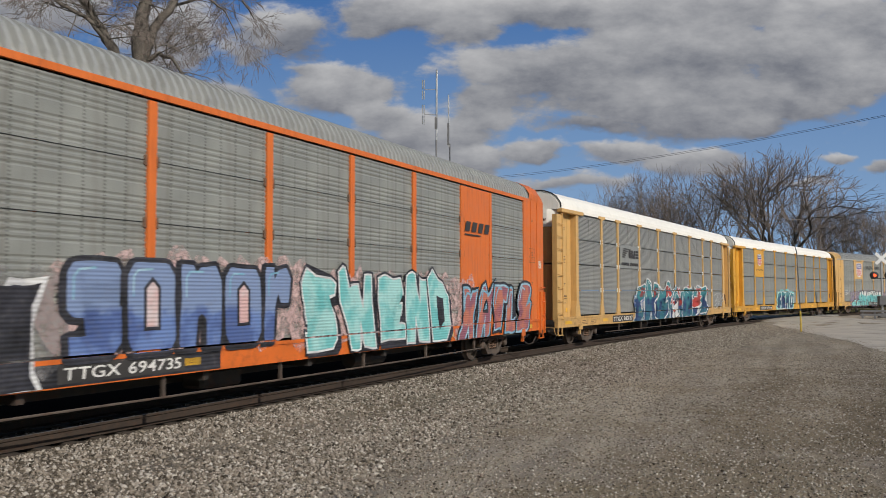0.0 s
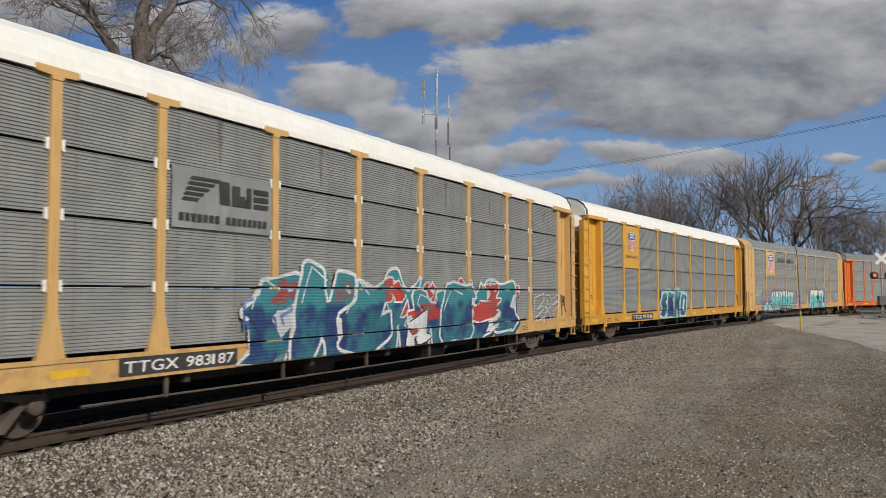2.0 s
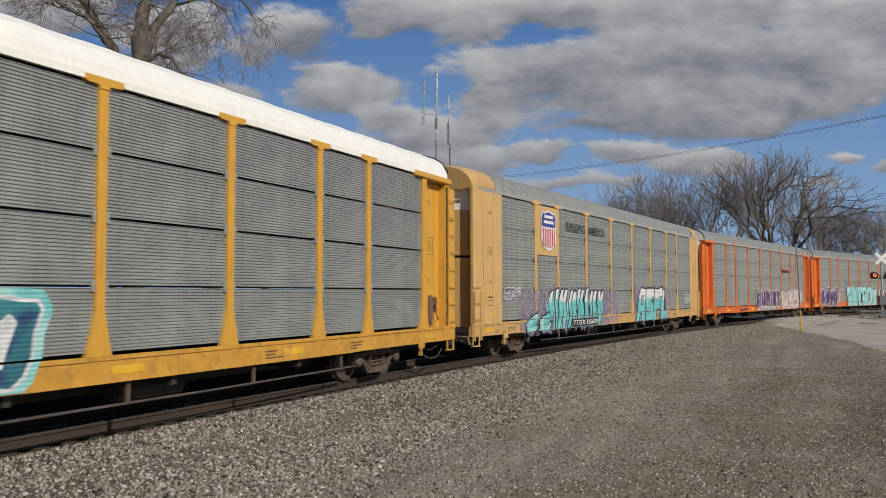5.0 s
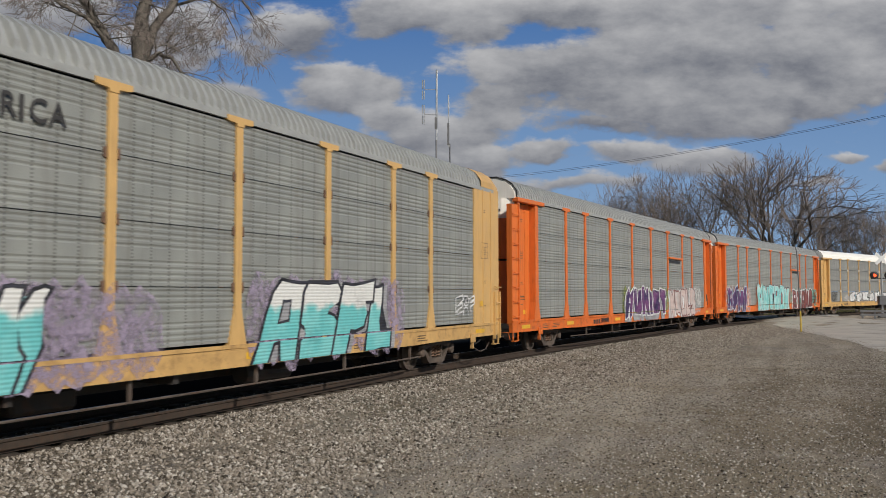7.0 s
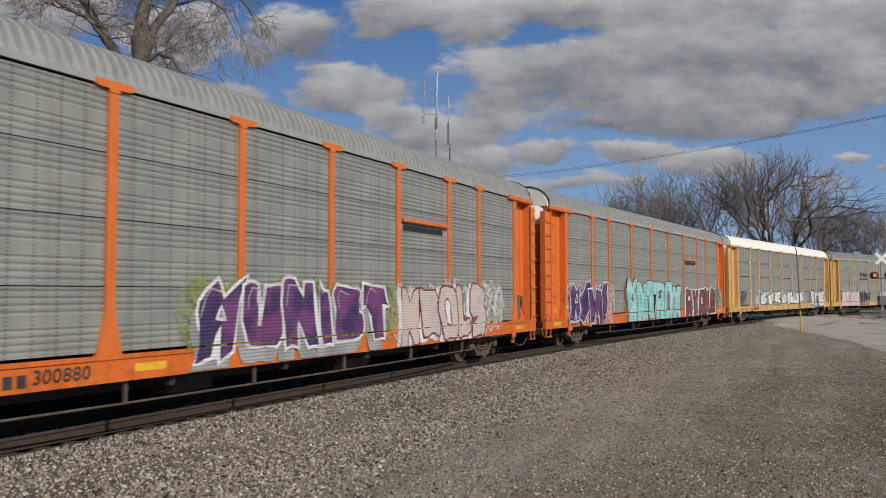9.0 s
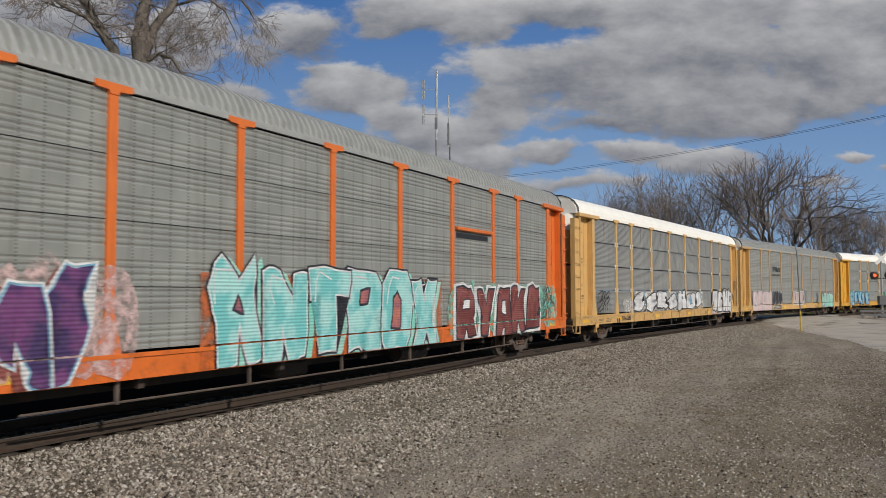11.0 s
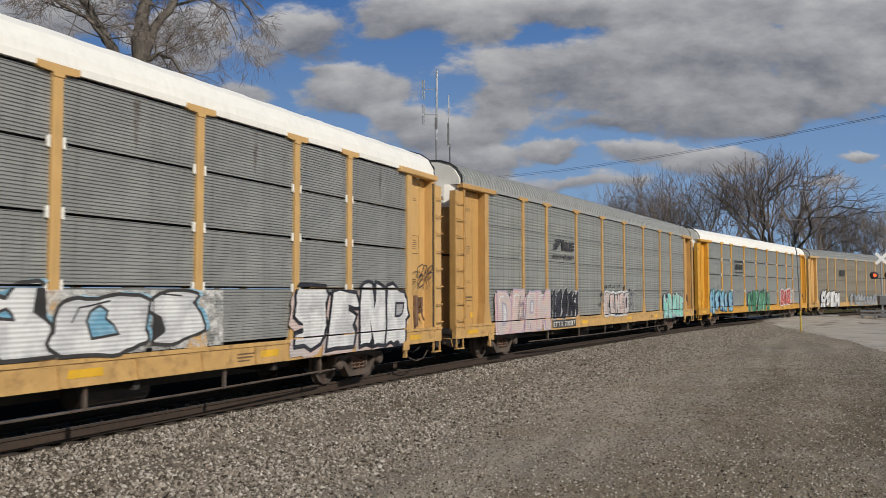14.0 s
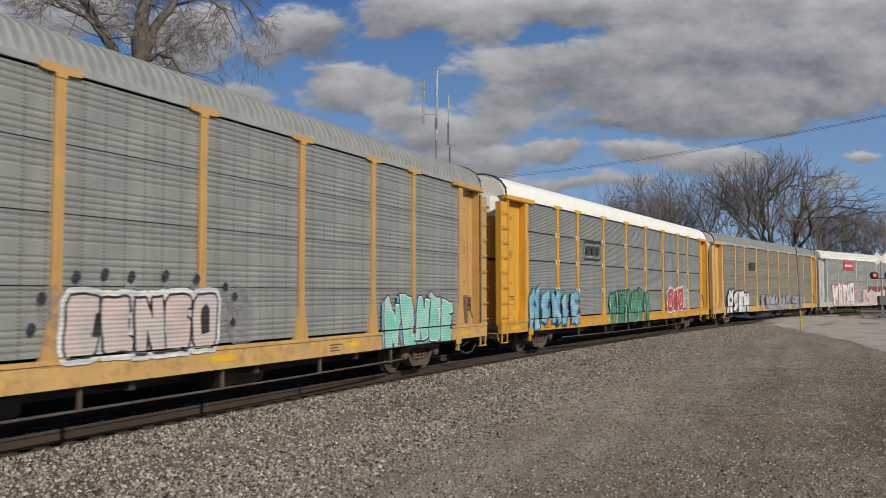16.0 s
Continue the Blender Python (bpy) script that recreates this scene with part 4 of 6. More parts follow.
def make_guy():
    x, y = sight(23.15, 55.5)
    z = z_at(x, y)
    g = thing("guy_wire", "thin guy wire anchored in the gravel with a yellow guard", "guy wire", at=(x, y, z), turn=VIEW_YAW - 90)
    part("guard", lambda bm: tube(bm, [(0, 0, -0.1), (-0.02, 0, 1.28)], 0.055, 8), YELLOW_GUARD, g, "yellow plastic guard")
    part("cable", lambda bm: tube(bm, [(-0.02, 0, 1.2), (-0.11, 0, 3.6), (-0.16, 0, 4.9), (-0.35, 0.1, 5.6), (-1.1, 0.5, 6.3)], 0.032, 6), MAST, g)


make_guy()


def make_antennas():
    x, y = sight(-0.45, 72)
    a = thing("antenna_mast", "tall thin galvanised antenna mast with dipoles", "antenna", "antenna masts", at=(x, y, -0.6), turn=VIEW_YAW - 90)
    part("mast", lambda bm: tube(bm, [(0, 0, 0), (0, 0, 16.0)], 0.07, 8), MAST, a)
    part("whip", lambda bm: tube(bm, [(0.02, -0.02, 15.9), (0.05, -0.02, 22.1)], 0.085, 8), GALV, a)
    part("clamp", lambda bm: box(bm, -0.14, 0.1, -0.12, 0.05, 16.9, 17.9), MAST, a)
    for z, r in ((20.35, 0), (18.15, 0)):
        part("boom", lambda bm: tube(bm, [(0.0, 0, z), (-1.05, 0, z)], 0.028, 6), GALV, a)
        for dx in (-1.05, -0.98 + 0.13 - 0.35):
            part("dipole", lambda bm: tube(bm, [(dx, 0, z - 0.85), (dx, 0, z - 0.08)], 0.05, 6), GALV, a)
            part("dipole", lambda bm: tube(bm, [(dx, 0, z + 0.08), (dx, 0, z + 0.85)], 0.05, 6), GALV, a)
    x, y = sight(0.5, 72)
    b = thing("antenna_mast", "shorter thin antenna mast with a grey whip", "antenna", "antenna masts", at=(x, y, -0.6), turn=VIEW_YAW - 90)
    part("mast", lambda bm: tube(bm, [(0, 0, 0), (-0.02, 0, 15.6)], 0.06, 8), MAST, b)
    part("whip", lambda bm: tube(bm, [(-0.1, 0, 15.3), (-0.12, 0, 19.9)], 0.06, 8), GALV, b)
    part("bracket", lambda bm: box(bm, -0.24, -0.06, -0.08, 0.08, 15.5, 17.4), MAST, b)


make_antennas()


def wire_between(a, b, sag, r, n=18):
    pts = []
    for i in range(n + 1):
        f = i / n
        p = Vector(a).lerp(Vector(b), f)
        p.z -= sag * 4 * f * (1 - f)
        pts.append(p)
    return lambda bm: tube(bm, pts, r, 5)


def make_wires():
    ends = []
    for bearing, dist, h in ((-3.0, 62, 11.6), (44.0, 33, 10.6), (60.0, 120, 13.0), (12.0, 125, 13.0)):
        x, y = sight(bearing, dist)
        pole = thing("utility_pole", "weathered wooden utility pole with a crossarm", "utility pole", "utility poles", at=(x, y, z_at(x, y) - 0.2), turn=VIEW_YAW - bearing + 50)
        part("pole", lambda bm: tube(bm, [(0, 0, 0), (0, 0, h)], [0.16, 0.11], 10), POLE_WOOD, pole)
        part("crossarm", lambda bm: box(bm, -1.1, 1.1, -0.06, 0.06, h - 0.6, h - 0.45), POLE_WOOD, pole)
        for k in (-1.0, 1.0):
            part("insulator", lambda bm: tube(bm, [(k, 0, h - 0.45), (k, 0, h - 0.28)], [0.05, 0.03], 8), GALV, pole)
        ends.append((Vector((x, y, 0)), h))
    lo = z_at(ends[0][0].x, ends[0][0].y)
    for dz in (0.0, 0.12):
        w = tagged(new("power_line"), "thin black overhead cable strung between poles", "cable", "overhead cables")
        part("cable", wire_between(ends[0][0] + Vector((0, 0, 10.15 + dz)), ends[1][0] + Vector((0, 0, 9.25 + dz * 0.3)), 0.9, 0.0075), WIRE, w)
    for dz in (0.0, 2.2):
        w = tagged(new("power_line"), "thin black overhead cable strung between poles", "cable", "overhead cables")
        part("cable", wire_between(ends[3][0] + Vector((0, 0, 11.2 + dz)), ends[2][0] + Vector((0, 0, 17.5 + dz)), 1.8, 0.02), WIRE, w)


make_wires()


# ---- bare trees ----
BARK = surface("grey_brown_bark", (0.115, 0.092, 0.075), 0.9, var=0.3, scale=4, grain=25, dirt=(0.065, 0.052, 0.042), streak=True, bump_d=0.01)
PALE_BARK = surface("pale_grey_bark", (0.155, 0.135, 0.115), 0.9, var=0.3, scale=4, grain=25, dirt=(0.10, 0.085, 0.07), streak=True, bump_d=0.02)
TWIG = surface("grey_twigs", (0.20, 0.165, 0.145), 0.9, var=0.25, scale=1.0)


def tube_arrays(paths, sides):
    """Verts and faces of many tapered bars; each path is a list of (point, radius)."""
    verts, faces = [], []
    for path in paths:
        base = len(verts)
        n = len(path)
        for i, (p, r) in enumerate(path):
            d = path[min(i + 1, n - 1)][0] - path[max(i - 1, 0)][0]
            if d.length < 1e-6:
                d = Vector((0, 0, 1))
            d.normalize()
            ref = Vector((1, 0, 0)) if abs(d.x) < 0.8 else Vector((0, 1, 0))
            u = d.cross(ref).normalized()
            w = d.cross(u)
            for k in range(sides):
                a = 2 * math.pi * k / sides
                verts.append(p + r * (math.cos(a) * u + math.sin(a) * w))
        for i in range(n - 1):
            for k in range(sides):
                a, b = base + i * sides + k, base + i * sides + (k + 1) % sides
                faces.append((a, b, b + sides, a + sides))
    return verts, faces


def branch(rng, out, p, d, length, r, level, last, droop, kids, up):
    """Grow one limb and, from it, its own branches."""
    n = 5 if level < last else 3
    path = [(p.copy(), r)]
    spots = []
    for i in range(n):
        f = (i + 1) / n
        wob = 0.07 if level < 2 else (0.13 if level < 4 else 0.2)
        d = (d + Vector((rng.gauss(0, wob), rng.gauss(0, wob), rng.gauss(0, wob * 0.7) + (up if level else 0.0) * (1.0 if level < 3 else 0.3) - droop * level * 0.5))).normalized()
        p = p + d * (length / n)
        path.append((p.copy(), max(r * (1 - 0.55 * f), 0.007)))
        spots.append((p.copy(), d.copy(), max(r * (1 - 0.55 * f), 0.007), f))
    out[min(level, last)].append(path)
    if level >= last:
        return
    for _ in range(kids[level]):
        q, dd, rr, f = spots[min(n - 1, int(rng.uniform(0.25 if level else 0.30, 1.0) * n))]
        side = dd.orthogonal().normalized()
        side.rotate(Matrix.Rotation(rng.uniform(0, 2 * math.pi), 3, dd))
        ang = rng.uniform(0.45, 0.95) if level < 3 else rng.uniform(0.35, 0.95)
        nd = (dd * math.cos(ang) + side * math.sin(ang)).normalized()
        branch(rng, out, q, nd, length * (rng.uniform(0.6, 0.95) if level < 1 else rng.uniform(0.45, 0.75)), rr * (rng.uniform(0.6, 0.85) if level < 2 else rng.uniform(0.42, 0.62)), level + 1, last, droop, kids, up)


def make_tree(seed, at, height, label, kids=(7, 7, 6, 5, 4), stems=1, droop=0.0, lean=0.12, up=0.075, trunk_frac=0.32, r0=0.3, group="bare trees"):
    rng = random.Random(seed)
    last = len(kids)
    out = [[] for _ in range(last + 1)]
    for s in range(stems):
        d = Vector((rng.uniform(-lean, lean), rng.uniform(-lean, lean), 1)).normalized()
        branch(rng, out, Vector((0.3 * s * rng.uniform(-1, 1), 0.3 * s * rng.uniform(-1, 1), -0.2)), d, height * trunk_frac * rng.uniform(1.4, 1.8), r0 * (1 if stems == 1 else 0.75), 0, last, droop, kids, up)
    top = max(p.z for paths in out for path in paths for p, _ in path)
    for paths in out:
        for path in paths:
            for i, (p, r) in enumerate(path):
                path[i] = (p * (height / top), r)
    return plant(out, at, label, group, BARK)


def plant(out, at, label, group, bark, coarse=3):
    tree = thing("tree", label, "tree", group, at=at)
    v, f = tube_arrays(out[0], 8)
    o = mesh_object("trunk", v, f, bark, True)
    o.parent = tree
    v, f = [], []
    for lv, sides in ((1, 6), (2, 4), (3, 4))[:coarse - 1]:
        a, b = tube_arrays(out[lv], sides)
        f += [tuple(i + len(v) for i in q) for q in b]
        v += a
    o = mesh_object("limb", v, f, bark, True)
    o.parent = tree
    v, f = [], []
    for lv in range(coarse, len(out)):
        a, b = tube_arrays(out[lv], 3)
        f += [tuple(i + len(v) for i in q) for q in b]
        v += a
    o = mesh_object("crown", v, f, TWIG)
    o.parent = tree
    o["label"] = "fine bare grey twigs"
    o["kind"] = "stuff"
    return tree


def fork(rng, out, p, d, length, r, level, last):
    """One limb of an upswept crown, which parts in two or three at its end."""
    n = 4 if level < last - 1 else 3
    path = [(p.copy(), r)]
    for i in range(n):
        k = 0.05 + 0.022 * level
        lift = 0.05 if level < 4 else 0.015
        d = (d + Vector((rng.gauss(0, k), rng.gauss(0, k), rng.gauss(0, k) + lift))).normalized()
        p = p + d * (length / n)
        path.append((p.copy(), max(0.0065, r * (1 - 0.3 * (i + 1) / n))))
        if 2 <= level < last and rng.random() < (0.3 if level < 4 else 0.85):
            side = Vector((rng.gauss(0, 1), rng.gauss(0, 1), rng.gauss(0.25, 0.5)))
            fork(rng, out, p, (d * 0.9 + 0.75 * side.normalized()).normalized(), length * rng.uniform(0.35, 0.6), max(0.0065, r * 0.26), max(level + 2, last - 1), last)
    out[min(level, len(out) - 1)].append(path)
    if level >= last:
        return
    turn = rng.uniform(0, 2 * math.pi)
    count = 4 if level == 0 else (3 if rng.random() < 0.35 else 2)
    for k in range(count):
        u = d.orthogonal().normalized()
        u.rotate(Matrix.Rotation(turn + 2 * math.pi * k / count + rng.uniform(-0.4, 0.4), 3, d))
        a = rng.uniform(0.26, 0.52) if level == 0 else rng.uniform(0.2, 0.5)
        fork(rng, out, p, (d * math.cos(a) + u * math.sin(a)).normalized(), length * rng.uniform(0.72, 0.92) * (1.25 if level == 0 else 1.0), r * rng.uniform(0.60, 0.74), level + 1, last)


def make_fork_tree(seed, height, label, levels, r0, lean):
    rng = random.Random(seed)
    out = [[] for _ in range(levels + 1)]
    fork(rng, out, Vector((0, 0, -0.3)), Vector((lean, 0, 1)).normalized(), height * 0.19, r0, 0, levels)
    top = max(p.z for paths in out for path in paths for p, _ in path)
    for paths in out:
        for path in paths:
            for i, (p, r) in enumerate(path):
                path[i] = (p * (height / top), r)
    return plant(out, (0, 0, 0), label, "bare trees", PALE_BARK, 3)


def make_woods():
    rng = random.Random(11)
    labels = ("tall bare deciduous tree with a broad fan-shaped crown", "bare deciduous tree with upright forked limbs", "slender bare tree in winter", "bare winter tree with a dense twiggy crown")
    kinds = [make_fork_tree(40 + k, 22.0, labels[k], (7, 7, 6, 7)[k], (0.34, 0.32, 0.27, 0.32)[k], (0.0, 0.05, -0.05, 0.03)[k]) for k in range(4)]
    plan = ((21.0, 118, 22.3, 0, 1.4), (12.0, 122, 19.6, 1, 0.8), (14.4, 118, 20.6, 3, 0.75), (16.6, 116, 20.3, 2, 0.85), (24.3, 118, 17.5, 1, 0.85), (26.3, 122, 15.2, 3, 0.8), (28.2, 118, 14.6, 2, 0.9),
            (13.2, 138, 21.0, 2, 0.8), (15.4, 140, 21.5, 1, 0.8), (18.4, 142, 21.0, 3, 0.8), (23.0, 146, 20.0, 2, 0.9), (25.4, 150, 17.0, 0, 0.9), (27.4, 150, 16.0, 1, 0.9), (31.0, 140, 17, 3, 1.0), (10.6, 150, 19.0, 3, 0.8))
    used = set()
    for bearing, dist, h, kind, wide in plan:
        x, y = sight(bearing, dist)
        k = h / 22
        m = pose(x, y, -0.8, 0, 0, rng.uniform(0, 360)) @ Matrix.Diagonal((k * wide, k * wide, k, 1))
        if kind in used:
            copy_thing(kinds[kind], m @ Matrix.Diagonal((*(1 / v for v in kinds[kind].scale), 1)))
        else:
            kinds[kind].matrix_basis = m
            used.add(kind)


make_woods()


def make_near_tree():
    """The large tree behind the line: stems that part above the train's roof, drooping twigs."""
    rng = random.Random(77)
    D0 = 34.0

    def pt(bearing, z, dd=0.0):
        x, y = sight(bearing, D0 + dd)
        return Vector((x, y, z))
    limbs = [
        ([pt(-20.3, -0.6), pt(-20.4, 5.0), pt(-20.3, 9.2), pt(-20.2, 10.9), pt(-20.3, 11.9), pt(-19.9, 13.3), pt(-19.7, 16.5), pt(-19.9, 20.0)], 0.42, 0.16, 0),
        ([pt(-20.3, 10.6), pt(-19.5, 12.3), pt(-18.5, 13.1), pt(-17.2, 15.0, 1), pt(-16.0, 17.5, 2)], 0.20, 0.09, 0),
        ([pt(-20.6, 7.6), pt(-22.0, 11.1, -1), pt(-22.9, 12.1, -1), pt(-24.0, 13.2, -1.5), pt(-25.2, 15.5, -2)], 0.23, 0.10, 0),
        ([pt(-22.2, 11.4, -1), pt(-23.2, 12.0, -1.2), pt(-24.5, 12.3, -1.4), pt(-25.7, 12.6, -1.6), pt(-26.8, 12.5, -1.8)], 0.10, 0.035, 1),
        ([pt(-19.9, 11.0), pt(-19.0, 11.4), pt(-18.2, 11.2), pt(-17.3, 10.5), pt(-16.9, 9.8)], 0.11, 0.03, 1),
        ([pt(-17.6, 14.4, 1), pt(-15.6, 15.0, 1.2), pt(-13.9, 14.6, 1.5), pt(-12.9, 13.6, 1.6)], 0.09, 0.03, 1),
        ([pt(-18.2, 13.6, 1), pt(-16.2, 14.0, 0.6), pt(-14.8, 13.4, 0.3), pt(-14.0, 12.2, 0)], 0.07, 0.02, 1),
        ([pt(-24.4, 13.8, -1.5), pt(-26.5, 15.2, -2), pt(-29, 15.5, -2)], 0.10, 0.04, 1),
    ]
    out = [[] for _ in range(6)]
    for pts, ra, rb, lv in limbs:
        n = len(pts)
        path = []
        for i in range((n - 1) * 3 + 1):
            k, f = min(i // 3, n - 2), (i - 3 * min(i // 3, n - 2)) / 3
            q = pts[k].lerp(pts[k + 1], f) + Vector((rng.gauss(0, 0.03), rng.gauss(0, 0.03), rng.gauss(0, 0.03)))
            path.append((q, ra + (rb - ra) * i / ((n - 1) * 3)))
        out[lv].append(path)
        for i in range(4 if lv == 0 else 2, len(path) - 1):
            q, r = path[i]
            if q.z < 9.5:
                continue
            for _ in range(2):
                d = (path[i + 1][0] - q).normalized()
                d = (d * 0.5 + Vector((rng.gauss(0, 0.6), rng.gauss(0, 0.6), rng.gauss(0.1, 0.5)))).normalized()
                branch(rng, out, q, d, rng.uniform(0.8, 1.9), min(0.03, r * 0.35), 2, 5, 0.035, (0, 0, 4, 4, 3), 0.03)
    tree = plant(out, (0, 0, 0), "large bare tree with forked pale trunk and drooping twigs", "", PALE_BARK)
    x, y = sight(-15.6, 50)
    make_tree(91, (x, y, -0.6), 14.2, "small twiggy bare tree behind the railway line", kids=(8, 6, 5, 4, 3), stems=1, trunk_frac=0.27, r0=0.16)


make_near_tree()


# ---- loose stones ----
def stones_material(name, dark, light, warm):
    m, t, b = nodes_of(name)
    g = t.nodes.new("ShaderNodeNewGeometry")
    ramp = t.nodes.new("ShaderNodeValToRGB")
    link(t, g.outputs["Random Per Island"], ramp.inputs[0])
    e = ramp.color_ramp.elements
    e[0].color, e[1].color = (*dark, 1), (*light, 1)
    for pos, c in ((0.35, warm), (0.65, shade(warm, 1.25)), (0.9, shade(light, 0.8))):
        e.new(pos).color = (*c, 1)
    fine = noise_tex(t, texco(t), 60, 3)
    link(t, mix(t, calc(t, "MULTIPLY", fine, 0.4), ramp.outputs[0], dark), b.inputs["Base Color"])
    b.inputs["Roughness"].default_value = 0.92
    b.inputs["Specular IOR Level"].default_value = 0.1
    return m


def scatter(name, label, n, s_range, d_range, size, seed, material, near=1.6, sink=0.25):
    """n small broken stones over a strip of the plan beside the track."""
    r = np.random.RandomState(seed)
    s = s_range[0] + (s_range[1] - s_range[0]) * r.rand(n) ** near
    d = d_range[0] + (d_range[1] - d_range[0]) * r.rand(n)
    s = s + 1.6 * r.randn(n)
    d = d + np.where(d > 2.5, 0.12 * (d_range[1] - d_range[0]) * r.randn(n), 0.0)
    d = np.maximum(d, d_range[0])
    h = np.interp(s, ARC, HEAD)
    x = np.interp(s, ARC, LINE_X) + d * np.sin(h)
    y = np.interp(s, ARC, LINE_Y) - d * np.cos(h)
    z = ground_z(x, y)
    base = np.array([(1, 0, 0), (-1, 0, 0), (0, 1, 0), (0, -1, 0), (0, 0, 1), (0, 0, -1), (0.62, 0.62, 0.32), (-0.6, -0.6, 0.5)], float)
    tri = np.array([(0, 6, 4), (6, 2, 4), (2, 1, 4), (1, 7, 4), (7, 3, 4), (3, 0, 4), (0, 2, 6), (2, 0, 5), (1, 2, 5), (3, 1, 5), (0, 3, 5), (1, 3, 7)])
    size_i = size[0] + (size[1] - size[0]) * r.rand(n) ** 1.8
    v = base[None] * (0.65 + 0.7 * r.rand(n, 8, 1)) * size_i[:, None, None] * (0.7 + 0.6 * r.rand(n, 1, 3))
    v[:, :, 2] *= 0.8
    a = r.rand(n) * 6.283
    ca, sa = np.cos(a)[:, None], np.sin(a)[:, None]
    vx, vy = v[:, :, 0] * ca - v[:, :, 1] * sa, v[:, :, 0] * sa + v[:, :, 1] * ca
    co = np.stack([vx + x[:, None], vy + y[:, None], v[:, :, 2] + (z + size_i * (0.5 - sink))[:, None]], 2).reshape(-1, 3)
    idx = (np.arange(n)[:, None, None] * 8 + tri[None]).reshape(-1)
    me = bpy.data.meshes.new(name)
    me.vertices.add(len(co))
    me.vertices.foreach_set("co", co.astype(np.float32).ravel())
    nf = len(idx) // 3
    me.loops.add(nf * 3)
    me.loops.foreach_set("vertex_index", idx.astype(np.int32))
    me.polygons.add(nf)
    me.polygons.foreach_set("loop_start", np.arange(0, nf * 3, 3, dtype=np.int32))
    me.update(calc_edges=True)
    me.materials.append(material)
    return tagged(new(name, me), label, "gravel", kind="stuff")


STONES = stones_material("crushed_ballast", (0.055, 0.046, 0.036), (0.64, 0.585, 0.51), (0.285, 0.245, 0.20))
GRAVEL = stones_material("fine_gravel", (0.12, 0.10, 0.08), (0.64, 0.58, 0.50), (0.29, 0.25, 0.20))
scatter("ballast_stones", "grey crushed-stone ballast along the track", 75000, (4, 62), (1.02, 5.4), (0.015, 0.040), 1, STONES, 1.7)
scatter("ballast_stones", "grey crushed-stone ballast between the rails", 5000, (2, 40), (-0.6, 0.6), (0.02, 0.045), 5, STONES, 1.5)
scatter("gravel_stones", "fine grey-brown gravel strewn over the yard", 85000, (3, 60), (3.8, 12.5), (0.007, 0.024), 2, GRAVEL, 1.6)


scatter("gravel_stones", "pale and dark pebbles strewn on bare soil", 55000, (5, 36), (5.5, 15.0), (0.006, 0.022), 3, stones_material("mixed_pebbles", (0.035, 0.028, 0.02), (0.70, 0.64, 0.56), (0.22, 0.18, 0.135)), 1.2)


# ---- paint and lettering on the cars ----
def spray(name, a, b, top=None, scale=2.2):
    """Sprayed paint: two tones that run into one another, ridged by the sheet below."""
    m, t, bs = nodes_of(name)
    v = texco(t)
    f = noise_tex(t, v, scale, 3, 0.5, 0.42, 0.58)
    col = mix(t, f, a, b)
    if top:
        sep = t.nodes.new("ShaderNodeSeparateXYZ")
        link(t, v, sep.inputs[0])
        mr = t.nodes.new("ShaderNodeMapRange")
        link(t, calc(t, "ADD", sep.outputs[2], calc(t, "MULTIPLY", f, 0.12)), mr.inputs["Value"])
        mr.inputs["From Min"].default_value, mr.inputs["From Max"].default_value = 1.72, 1.86
        col = mix(t, mr.outputs[0], col, top)
    sep = t.nodes.new("ShaderNodeSeparateXYZ")
    link(t, v, sep.inputs[0])
    rib = calc(t, "SINE", calc(t, "MULTIPLY", sep.outputs[2], 100.0))
    worn = noise_tex(t, v, 9, 6, 0.7, 0.5, 0.75)
    col = mix(t, calc(t, "MULTIPLY", worn, 0.25), col, (0.2, 0.19, 0.175))
    link(t, col, bs.inputs["Base Color"])
    bs.inputs["Roughness"].default_value = 0.6
    bump(t, bs, rib, 0.5, 0.006)
    return m


INK = spray("spray_black", (0.018, 0.018, 0.022), (0.035, 0.035, 0.045))
CHALK = spray("spray_white", (0.72, 0.72, 0.71), (0.55, 0.55, 0.56))
BLUE = spray("spray_blue", (0.075, 0.12, 0.30), (0.14, 0.22, 0.46), (0.20, 0.27, 0.44))
TEAL = spray("spray_turquoise", (0.16, 0.50, 0.50), (0.36, 0.64, 0.62))
TEAL_WHITE = spray("spray_turquoise_white_top", (0.14, 0.50, 0.50), (0.20, 0.56, 0.55), (0.70, 0.70, 0.67))
SALMON = spray("spray_salmon", (0.50, 0.17, 0.11), (0.27, 0.10, 0.14))
NAVY = spray("spray_navy", (0.02, 0.045, 0.14), (0.03, 0.15, 0.19), (0.04, 0.21, 0.24))
RED = spray("spray_red", (0.48, 0.05, 0.035), (0.35, 0.07, 0.06))
PURPLE = spray("spray_purple", (0.05, 0.028, 0.10), (0.16, 0.05, 0.16))
PINK = spray("spray_pink", (0.62, 0.40, 0.39), (0.62, 0.52, 0.52))
PALE_PINK = spray("spray_pale_pink", (0.60, 0.47, 0.43), (0.52, 0.46, 0.44))
MINT = spray("spray_mint", (0.22, 0.58, 0.48), (0.36, 0.62, 0.54))
MAROON = spray("spray_maroon", (0.15, 0.035, 0.03), (0.24, 0.07, 0.06))
SKYBLUE = spray("spray_sky_blue", (0.16, 0.36, 0.50), (0.33, 0.50, 0.60))
GREEN = spray("spray_green", (0.05, 0.22, 0.10), (0.12, 0.32, 0.20))
GREY = spray("spray_grey", (0.26, 0.26, 0.27), (0.36, 0.36, 0.37))
LILAC = spray("spray_lilac", (0.42, 0.34, 0.44), (0.36, 0.33, 0.40))


